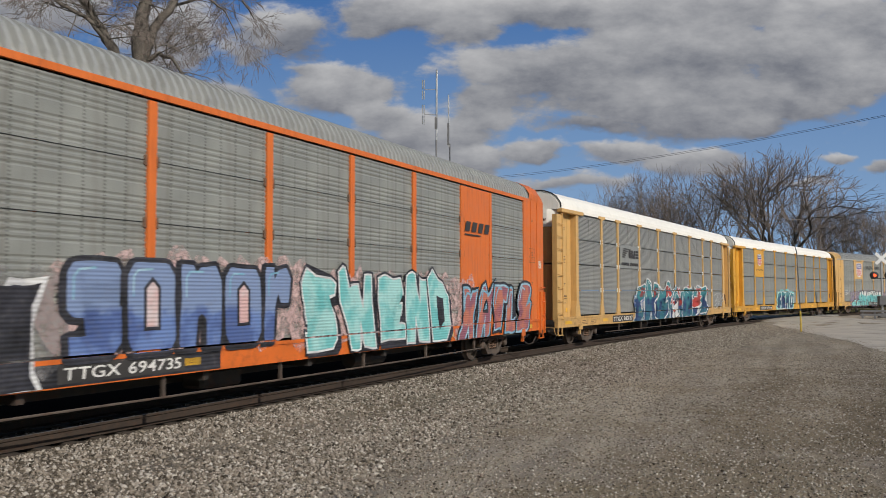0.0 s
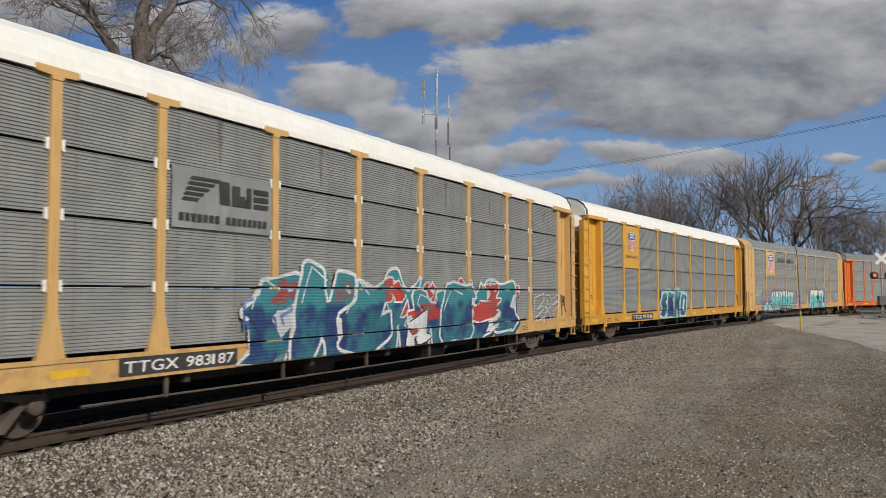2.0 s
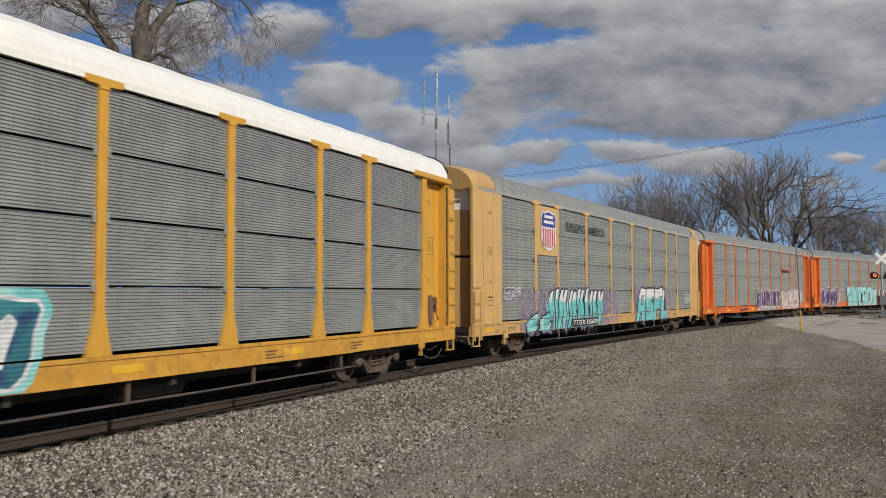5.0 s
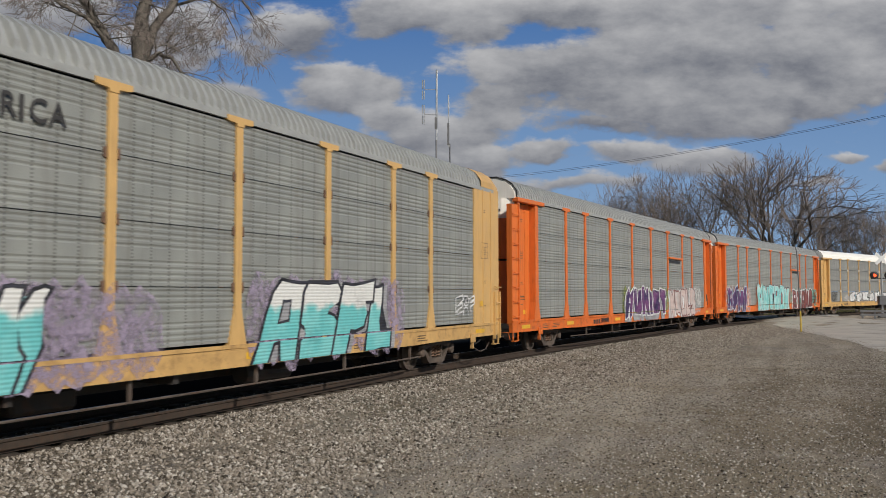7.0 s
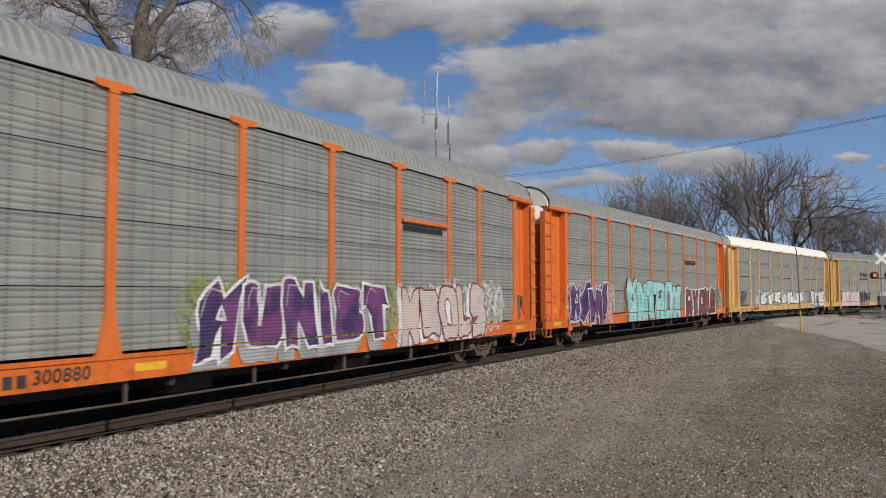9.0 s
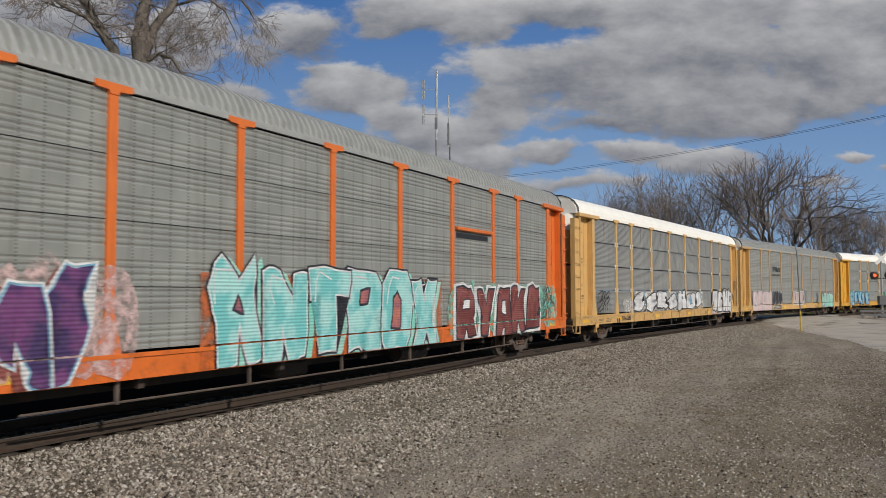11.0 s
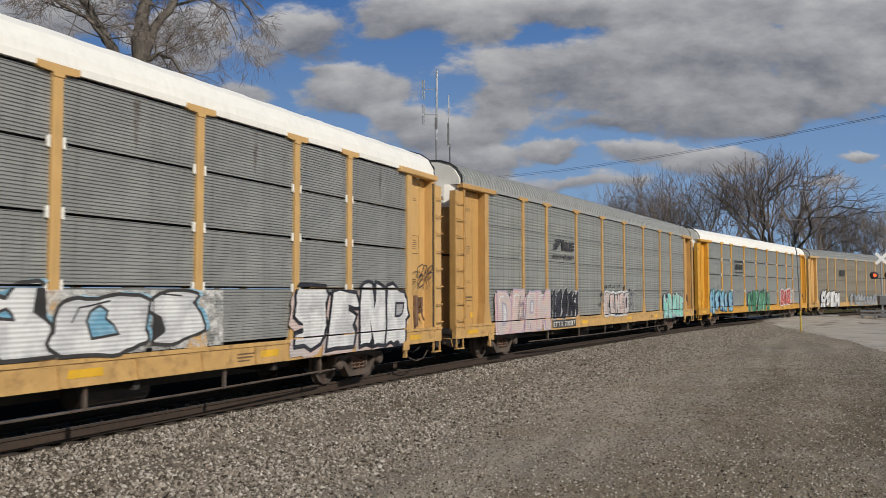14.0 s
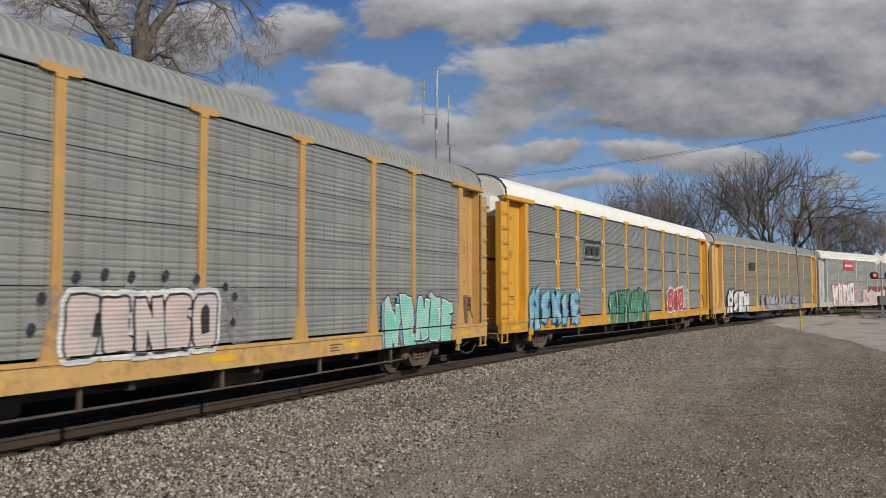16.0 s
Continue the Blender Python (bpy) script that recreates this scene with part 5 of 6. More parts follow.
def mist_of(name, colour, cover=0.8):
    """Thin overspray that lets the sheet below show through in flecks."""
    m, t, b = nodes_of(name)
    b.inputs["Base Color"].default_value = (*colour, 1)
    b.inputs["Roughness"].default_value = 0.7
    v = texco(t)
    n = calc(t, "MULTIPLY", noise_tex(t, v, 5.0, 8, 0.75, 0.40, 0.62), cover)
    link(t, n, b.inputs["Alpha"])
    return m


MIST_PINK = mist_of("pink_overspray", (0.62, 0.44, 0.42), 0.95)
MIST_WHITE = mist_of("white_overspray", (0.66, 0.64, 0.62), 0.85)
MIST_LIME = mist_of("lime_overspray", (0.30, 0.36, 0.08))
MIST_LILAC = mist_of("lilac_overspray", (0.36, 0.30, 0.40), 0.9)
MIST_GREY = mist_of("grey_overspray", (0.30, 0.29, 0.29), 0.6)
MIST_MINT = mist_of("mint_overspray", (0.20, 0.52, 0.42), 0.95)
RUST_RUN = mist_of("rust_run", (0.10, 0.06, 0.04), 0.6)
STENCIL = surface("stencil_paint", (0.045, 0.042, 0.04), 0.6, var=0.2)
FADED = surface("faded_stencil_paint", (0.15, 0.095, 0.05), 0.6, var=0.2)
STENCIL_WHITE = surface("white_stencil_paint", (0.72, 0.71, 0.68), 0.6, var=0.1)
EMBLEM_BLUE = surface("emblem_blue", (0.05, 0.06, 0.27), 0.45, var=0.08)
EMBLEM_RED = surface("emblem_red", (0.55, 0.035, 0.05), 0.45, var=0.1)
REFLECT = surface("yellow_reflector", (0.75, 0.43, 0.03), 0.4, var=0.15, dirt=(0.4, 0.25, 0.1))
FACE = -HALF - 0.062


def flat_part(name, polys, y, material, parent, label=""):
    """Thin painted shapes on the side's plane: polygons of (x, z), each a hair above the last."""
    verts, faces = [], []
    for k, poly in enumerate(polys):
        b = len(verts)
        yy = y - 0.0002 * (k % 12)
        verts += [(x, yy, z) for x, z in poly]
        faces.append(tuple(range(b, b + len(poly))))
    ob = mesh_object(name, verts, faces, material)
    ob.parent = parent
    if label:
        ob["label"] = label
    return ob


def letters(name, word, x0, x1, z0, z1, y, material, parent, offset=0.0, label="", bend_by=0.0, seed=1, slant=0.0, overlap=1.0):
    """A word set letter by letter into its box; bend_by makes it uneven, as sprayed freely."""
    verts, faces = [], []
    chars = list(word)
    widths = []
    for ch in chars:
        if ch == " ":
            widths.append(0.35)
            continue
        vs, _ = glyph(ch, 0.0)
        widths.append(max(0.28, max(v[0] for v in vs) - min(v[0] for v in vs)) + 0.09)
    total, x = sum(widths), x0
    rng = random.Random(seed)
    for i, (ch, w) in enumerate(zip(chars, widths)):
        cw = (x1 - x0) * w / total
        tilt, dz, grow = rng.uniform(-1, 1) * bend_by, rng.uniform(-1, 1) * bend_by, 1 + rng.uniform(-0.15, 0.05) * bend_by
        if ch != " ":
            ref, _ = glyph(ch, 0.0)
            ax, bx = min(v[0] for v in ref), max(v[0] for v in ref)
            az, bz = (min(v[1] for v in ref), max(v[1] for v in ref)) if bend_by else (0.0, 0.70)
            vs, fs = glyph(ch, offset)
            b = len(verts)
            for vx, vz in vs:
                fx, fz = (vx - ax) / max(0.2, bx - ax), (vz - az) / (bz - az)
                px = x + cw * (0.5 + (fx - 0.5) * (1 - 0.09 / w) * overlap) + (slant + tilt * 0.25) * (fz - 0.5) * (z1 - z0)
                pz = z0 + (z1 - z0) * (0.5 + (fz - 0.5) * grow) + dz * 0.05 * (z1 - z0)
                if bend_by:
                    px += 0.10 * bend_by * cw * noise.noise((3 * fx + 7 * i, 3 * fz, seed))
                    pz += 0.12 * bend_by * (z1 - z0) * noise.noise((2.5 * fx, 2.5 * fz + 5 * i, seed + 3.0))
                verts.append((px, y - (0.003 * (i % 2) if bend_by else 0.0), pz))
            faces += [tuple(k + b for k in f) for f in fs]
        x += cw
    ob = mesh_object(name, verts, faces, material)
    ob.parent = parent
    if label:
        ob["label"] = label
    return ob


def stroke(pts, w):
    """Quads of a broad stroke through points, with pointed joints."""
    out = []
    for (xa, za), (xb, zb) in zip(pts, pts[1:]):
        dx, dz = xb - xa, zb - za
        n = math.hypot(dx, dz) or 1
        ux, uz = dx / n, dz / n
        nx, nz = -uz * w / 2, ux * w / 2
        e = w * 0.32
        out.append([(xa - ux * e + nx * 0.8, za - uz * e + nz * 0.8), (xa - ux * e - nx * 0.8, za - uz * e - nz * 0.8), (xb - nx, zb - nz), (xb + ux * e * 1.5, zb + uz * e * 1.5), (xb + nx, zb + nz)])
    return out


def blob_mist(parent, x0, x1, z0, z1, material, seed, label):
    rng = random.Random(seed)
    polys = []
    n = max(4, int((x1 - x0) / 0.5))
    for i in range(n):
        cx = x0 + (x1 - x0) * (i + 0.5) / n
        cz, rx, rz = (z0 + z1) / 2 + rng.uniform(-0.06, 0.06), (x1 - x0) / n * 0.85, (z1 - z0) / 2 * rng.uniform(0.85, 1.08)
        polys.append([(cx + rx * (1 + 0.15 * rng.uniform(-1, 1)) * math.cos(a), cz + rz * (1 + 0.12 * rng.uniform(-1, 1)) * math.sin(a)) for a in (2 * math.pi * k / 14 for k in range(14))])
    return flat_part("mist", polys, FACE + 0.004, material, parent, label)


SPRAYED = {}
SPRAYED["S"] = ([(0.05, 0), (0.85, 0), (1, 0.12), (1, 0.52), (0.88, 0.58), (0.42, 0.6), (0.4, 0.66), (0.44, 0.77), (0.97, 0.77), (1, 0.9), (0.9, 1), (0.12, 1), (0, 0.88), (0, 0.5), (0.1, 0.42), (0.58, 0.4), (0.6, 0.34), (0.56, 0.23), (0.02, 0.23)], None)
SPRAYED["O"] = ([(0.12, 0), (0.88, 0), (1, 0.14), (1, 0.86), (0.86, 1), (0.14, 1), (0, 0.86), (0, 0.14)], [(0.38, 0.28), (0.62, 0.28), (0.62, 0.7), (0.5, 0.78), (0.38, 0.7)])
SPRAYED["N"] = ([(0, 0), (0.36, 0), (0.4, 0.42), (0.6, 0), (1, 0), (1, 1), (0.66, 1), (0.62, 0.6), (0.4, 1), (0, 1)], None)
SPRAYED["n"] = ([(0, 0), (0.38, 0), (0.42, 0.36), (0.52, 0.4), (0.62, 0.34), (0.64, 0), (1, 0), (1, 0.82), (0.85, 1), (0.45, 0.98), (0.35, 0.9), (0.3, 1), (0, 1)], None)
SPRAYED["r"] = ([(0, 0), (0.36, 0), (0.4, 0.45), (0.5, 0.62), (0.6, 0.5), (0.95, 0.5), (1, 0.85), (0.8, 1), (0.5, 0.96), (0.36, 0.84), (0.34, 1), (0, 1)], None)
SPRAYED["W"] = ([(0.14, 0), (0.42, 0), (0.5, 0.4), (0.58, 0), (0.86, 0), (1, 1), (0.74, 1), (0.68, 0.45), (0.58, 0.85), (0.42, 0.85), (0.32, 0.45), (0.26, 1), (0, 1)], None)
SPRAYED["E"] = ([(0, 0), (0.95, 0.02), (1, 0.26), (0.5, 0.28), (0.5, 0.4), (0.85, 0.42), (0.88, 0.6), (0.5, 0.62), (0.5, 0.74), (0.98, 0.76), (0.92, 1), (0, 1)], None)
SPRAYED["D"] = ([(0, 0), (0.7, 0), (1, 0.25), (1, 0.75), (0.7, 1), (0, 1)], [(0.4, 0.28), (0.6, 0.32), (0.6, 0.68), (0.4, 0.72)])
SPRAYED["A"] = ([(0, 0), (0.34, 0), (0.4, 0.25), (0.62, 0.25), (0.66, 0), (1, 0), (0.98, 1), (0.4, 1), (0.2, 0.85)], [(0.45, 0.5), (0.65, 0.5), (0.65, 0.76), (0.5, 0.76)])
SPRAYED["F"] = ([(0, 0), (0.4, 0), (0.42, 0.35), (0.85, 0.38), (0.88, 0.58), (0.44, 0.6), (0.46, 0.74), (1, 0.76), (0.96, 1), (0, 1)], None)
SPRAYED["L"] = ([(0, 0), (1, 0.02), (0.95, 0.3), (0.45, 0.28), (0.42, 1), (0, 1)], None)
SPRAYED["T"] = ([(0.3, 0), (0.7, 0), (0.7, 0.68), (1, 0.66), (1, 1), (0, 1), (0, 0.66), (0.3, 0.68)], None)
SPRAYED["R"] = ([(0, 0), (0.36, 0), (0.4, 0.3), (0.6, 0), (1, 0), (0.78, 0.38), (1, 0.55), (1, 0.85), (0.85, 1), (0, 1)], [(0.4, 0.6), (0.65, 0.6), (0.65, 0.76), (0.4, 0.76)])
SPRAYED["C"] = ([(0.12, 0), (0.95, 0), (1, 0.3), (0.45, 0.3), (0.4, 0.5), (0.45, 0.7), (1, 0.7), (0.95, 1), (0.12, 1), (0, 0.85), (0, 0.15)], None)
SPRAYED["M"] = ([(0, 0), (0.3, 0), (0.34, 0.5), (0.5, 0.2), (0.66, 0.5), (0.7, 0), (1, 0), (1, 1), (0.72, 1), (0.5, 0.66), (0.28, 1), (0, 1)], None)
SPRAYED["U"] = ([(0.15, 0), (0.85, 0), (1, 0.18), (1, 1), (0.64, 1), (0.62, 0.35), (0.38, 0.35), (0.36, 1), (0, 1), (0, 0.18)], None)
SPRAYED["Y"] = ([(0.32, 0), (0.68, 0), (0.68, 0.4), (1, 1), (0.66, 1), (0.5, 0.62), (0.34, 1), (0, 1), (0.32, 0.4)], None)
SPRAYED["X"] = ([(0, 0), (0.34, 0), (0.5, 0.32), (0.66, 0), (1, 0), (0.7, 0.5), (1, 1), (0.66, 1), (0.5, 0.68), (0.34, 1), (0, 1), (0.3, 0.5)], None)
SPRAYED["K"] = ([(0, 0), (0.36, 0), (0.4, 0.36), (0.62, 0), (1, 0), (0.72, 0.5), (1, 1), (0.64, 1), (0.4, 0.64), (0.36, 1), (0, 1)], None)
SPRAYED["I"] = ([(0.15, 0), (0.85, 0), (0.8, 1), (0.2, 1)], None)
# bent and hooked shapes that are no letters
SPRAYED["<"] = ([(0, 0), (0.42, 0), (0.78, 0.45), (0.5, 0.7), (0.8, 1), (0.38, 1), (0.02, 0.72), (0.3, 0.45)], None)
SPRAYED[">"] = ([(0.3, 0), (0.72, 0), (1, 0.4), (0.62, 0.62), (0.9, 1), (0.5, 1), (0.2, 0.66), (0.55, 0.42)], None)
SPRAYED["~"] = ([(0, 0.1), (0.5, 0), (1, 0.3), (1, 0.6), (0.55, 0.4), (0.4, 0.55), (0.95, 0.8), (0.8, 1.1), (0.25, 0.9), (0, 0.6), (0.3, 0.3)], None)
SPRAYED["^"] = ([(0.05, 0), (0.4, 0.05), (0.5, 0.5), (0.62, 0), (1, 0.1), (0.85, 0.75), (1.0, 1.15), (0.6, 0.85), (0.35, 1.05), (0, 0.8), (0.15, 0.4)], [(0.42, 0.62), (0.6, 0.6), (0.55, 0.74)])


def signed_area(p):
    return 0.5 * sum(a[0] * b[1] - b[0] * a[1] for a, b in zip(p, p[1:] + p[:1]))


def offset_outline(p, d):
    """The outline moved outward by d, its corners kept short."""
    if signed_area(p) < 0:
        p = p[::-1]
    out, n = [], len(p)
    for i in range(n):
        (ax, az), (bx, bz), (cx, cz) = p[i - 1], p[i], p[(i + 1) % n]
        ux, uz, wx, wz = bx - ax, bz - az, cx - bx, cz - bz
        lu, lw = math.hypot(ux, uz) or 1, math.hypot(wx, wz) or 1
        nx, nz = uz / lu + wz / lw, -ux / lu - wx / lw
        k = nx * nx + nz * nz
        s = min(2 * d / k, 1.7 * abs(d)) if k > 0.05 and d > 0 else (max(2 * d / k, -1.7 * abs(d)) if k > 0.05 else d)
        out.append((bx + nx * s, bz + nz * s))
    return out


def rounded(p, times):
    """Corners cut, so that the outline runs soft."""
    for _ in range(times):
        q = []
        for (ax, az), (bx, bz) in zip(p, p[1:] + p[:1]):
            q += [(ax + 0.22 * (bx - ax), az + 0.22 * (bz - az)), (ax + 0.78 * (bx - ax), az + 0.78 * (bz - az))]
        p = q
    return p


def finer(p, n):
    return [(a[0] + (b[0] - a[0]) * k / n, a[1] + (b[1] - a[1]) * k / n) for a, b in zip(p, p[1:] + p[:1]) for k in range(n)]


def paint_shape(name, polys, y, material, parent, slots=(), label=""):
    """Flat painted shapes, broken where the side has open slots."""
    bm = bmesh.new()
    for p in polys:
        bm.faces.new([bm.verts.new((x, y, z)) for x, z in p])
    bmesh.ops.triangulate(bm, faces=bm.faces)
    for z0, z1 in (*slots, (-1.0, 0.735)):
        for z in (z0, z1):
            bmesh.ops.bisect_plane(bm, geom=bm.verts[:] + bm.edges[:] + bm.faces[:], plane_co=(0, 0, z), plane_no=(0, 0, 1))
        gone = [f for f in bm.faces if z0 < f.calc_center_median().z < z1]
        bmesh.ops.delete(bm, geom=gone, context="FACES")
    me = bpy.data.meshes.new(name)
    bm.to_mesh(me)
    bm.free()
    me.materials.append(material)
    ob = new(name, me)
    ob.parent = parent
    if label:
        ob["label"] = label
    return ob


def sprayed_word(car, word, x0, x1, z0, z1, fill, outline, edge=None, mist=None, shadow=None, hole=None, gleam=None, seed=1, rough=0.4, soft=1, slant=0.0, line=0.07, overlap=1.06, drop=(-0.12, -0.10), spikes=0.0, slots=((1.118, 1.150),), rim=1.0):
    """A word in sprayed block letters: cast block behind, outline, light edge, fill, counters and a gleam on each letter."""
    rng = random.Random(seed)
    wide = {"I": 0.5, "W": 1.25, "M": 1.25, "L": 0.85, "r": 0.8}
    total = sum(wide.get(c, 1.0) for c in word)
    x, h = x0, z1 - z0
    for i, ch in enumerate(word):
        cw = (x1 - x0) * wide.get(ch, 1.0) / total
        tilt, lift, tall = slant + 0.22 * rough * rng.uniform(-1, 1), 0.07 * rough * h * rng.uniform(-1, 1), 1 + 0.14 * rough * rng.uniform(-1, 1)
        spike = spikes * rng.uniform(0.5, 1.0)

        def place(p):
            out = []
            for fx, fz in p:
                nx, nz = noise.noise((2.6 * fx + 7 * i, 2.6 * fz, seed)), noise.noise((2.6 * fx, 2.6 * fz + 5 * i, seed + 3.0))
                px = x + cw * (0.5 + (fx - 0.5) * 0.94 * overlap + 0.16 * rough * nx) + tilt * (fz - 0.5) * h
                pz = z0 + h * (0.5 + (fz - 0.5) * tall + 0.12 * rough * nz) + lift
                if spike and fz > 0.85:
                    pz += spike * h * max(0.0, 1 - abs(fx - 0.2) / 0.3)
                out.append((px, pz))
            return out
        body, inner = SPRAYED[ch]
        body = place(rounded(finer(body, 3), soft))
        y = FACE - 0.0078 * (i % 3)
        if shadow:
            s = [(a + drop[0], b + drop[1]) for a, b in offset_outline(body, line * rim)]
            paint_shape("cast_block", [s], FACE + 0.0015, shadow, car, slots, "sprayed block shade behind a letter")
        o = paint_shape("spray_letter", [offset_outline(body, line)], y - 0.001, outline, car, slots, "sprayed block letter")
        if mist and i % 2 == 0:
            blob_mist(o, x - 0.25, x + 2 * cw + 0.25, z0 - 0.02, z1 + 0.2, mist, seed + i, "mist of sprayed paint")
        if edge:
            paint_shape("edge", [offset_outline(body, line * 0.42)], y - 0.0022, edge, o, slots)
        paint_shape("fill", [offset_outline(body, -line * 0.12)], y - 0.0034, fill, o, slots)
        if inner:
            p = place(finer(inner, 3))
            paint_shape("counter_edge", [offset_outline(p, line * 0.8)], y - 0.0046, outline, o, slots)
            paint_shape("counter", [p], y - 0.0058, hole or shadow or outline, o, slots)
        if gleam:
            top = place([(0.12, 0.62), (0.13, 0.84), (0.22, 0.91), (0.5, 0.92)])
            paint_shape("gleam", stroke(top, line * 0.55), y - 0.0068, gleam, o, slots)
        x += cw


def hand_tag(car, x0, x1, z0, z1, material, w=0.04):
    """A thin tag of angular bubble outlines, stroke by stroke."""
    lines = ([(0.0, 0.05), (0.0, 0.85), (0.36, 1.0), (0.37, 0.75), (0.08, 0.45), (0.33, 0.6), (0.36, 0.45), (0.05, 0.2), (0.1, 0.05), (0.4, 0.2)],
             [(0.37, 0.75), (0.45, 0.95), (0.6, 0.95), (0.68, 0.75), (0.62, 0.5), (0.5, 0.45), (0.42, 0.55)], [(0.38, 0.0), (0.42, 0.3), (0.52, 0.4), (0.62, 0.3), (0.65, 0.0)], [(0.48, 0.6), (0.53, 0.8), (0.56, 0.6)],
             [(0.7, 0.8), (0.98, 0.98), (0.99, 0.8), (0.72, 0.6), (0.97, 0.7), (0.98, 0.55), (0.75, 0.38), (0.8, 0.12)])
    for pts in lines:
        paint_shape("spray_tag", stroke([(x0 + (x1 - x0) * a, z0 + (z1 - z0) * b) for a, b in pts], w), FACE - 0.002, material, car, label="thin sprayed tag stroke")


def rect(x0, x1, z0, z1, lean=0.0):
    return [(x0, z0), (x1, z0), (x1 + lean, z1), (x0 + lean, z1)]


def number_plate(car, word, x0, x1, z0, z1, plate=True, ink=None, lift=0.0):
    y = FACE + 0.016 - lift
    z0, z1 = (0.77, 1.05) if plate else (0.76, 1.06)
    o = flat_part("marking_plate", [rect(x0, x1, z0, z1)], y, STENCIL, car, "black painted marking panel") if plate else car
    letters("marking", word, x0 + 0.08, x1 - 0.08, z0 + 0.05, z1 - 0.06, y - 0.004, ink or STENCIL_WHITE, o, 0.012, slant=0.08)


def shield(car, x0, x1, z0, z1):
    """Shield-shaped emblem: blue head, red and white bars below."""
    w, h, cx = x1 - x0, z1 - z0, (x0 + x1) / 2

    def outline(k):
        half = [(0.0, 1.0), (0.30, 0.93), (0.40, 0.97), (0.50, 0.82), (0.46, 0.62), (0.50, 0.30), (0.44, 0.20), (0.25, 0.07), (0.0, 0.0)]
        pts = half + [(-a, b) for a, b in half[-2:0:-1]]
        return [(cx + a * w * k, z0 + h * (0.5 + (b - 0.5) * k)) for a, b in pts]
    y = FACE + 0.004
    o = flat_part("emblem", [outline(1.0)], y, STENCIL_WHITE, car, "white-edged shield emblem")
    cut_z = z0 + h * 0.585
    rim_pts = [p for p in outline(0.92) if p[1] > cut_z]
    head = [p for p in rim_pts if p[0] >= cx] + [(cx + w * 0.425, cut_z), (cx - w * 0.425, cut_z)] + [p for p in rim_pts if p[0] < cx]
    flat_part("emblem_head", [head], y - 0.004, EMBLEM_BLUE, o, "dark blue emblem head")
    flat_part("emblem_bar", [rect(cx + w * k - w * 0.033, cx + w * k + w * 0.033, z0 + h * (0.08 + 0.6 * abs(k) ** 2), z0 + h * 0.55) for k in (-0.36, -0.24, -0.12, 0.0, 0.12, 0.24, 0.36)], y - 0.004, EMBLEM_RED, o, "red emblem bars")
    flat_part("emblem_line", [rect(cx - w * 0.28, cx + w * 0.28, z0 + h * 0.80, z0 + h * 0.87), rect(cx - w * 0.33, cx + w * 0.33, z0 + h * 0.67, z0 + h * 0.74)], y - 0.008, STENCIL_WHITE, o, "white bars")


def striped_emblem(car, x0, x1, z0, z1, back):
    """Black emblem of slanted stripes beside two blocks, with a thin bar under it."""
    w, h = x1 - x0, z1 - z0
    y = FACE + 0.004
    o = flat_part("emblem_panel", [rect(x0 - 0.1, x1 + 0.1, z0 - 0.12, z1 + 0.12)], y + 0.02, back, car, "plain grey emblem panel") if back else car
    shapes = [rect(x0 + w * (0.12 - 0.02 * k), x0 + w * (0.42 - 0.055 * k), z1 - h * (0.07 + 0.12 * k), z1 - h * (0.0 + 0.12 * k), 0.05) for k in range(5)]
    shapes += [rect(x0 + w * 0.44, x0 + w * 0.55, z1 - h * 0.55, z1 - h * 0.02, -0.03), rect(x0 + w * 0.57, x0 + w * 0.66, z1 - h * 0.55, z1 - h * 0.08), rect(x0 + w * 0.66, x0 + w * 0.76, z1 - h * 0.55, z1 - h * 0.3, -0.1),
               rect(x0 + w * 0.74, x0 + w * 0.79, z1 - h * 0.55, z1 - h * 0.08), rect(x0 + w * 0.82, x1, z1 - h * 0.2, z1 - h * 0.08), rect(x0 + w * 0.82, x1, z1 - h * 0.38, z1 - h * 0.26), rect(x0 + w * 0.82, x1, z1 - h * 0.55, z1 - h * 0.44)]
    shapes += [rect(x0 + w * (0.02 + 0.061 * k), x0 + w * (0.065 + 0.061 * k), z0, z0 + h * 0.17) for k in range(16) if k != 7]
    flat_part("emblem", shapes, y, STENCIL, o, "black striped emblem")


def plate_in_bay(car, a, b, z0, z1, material, label):
    return part("logo_plate", lambda bm: box(bm, a, b, -HALF - 0.03, -HALF + 0.01, z0, z1, 0.006), material, car, label)


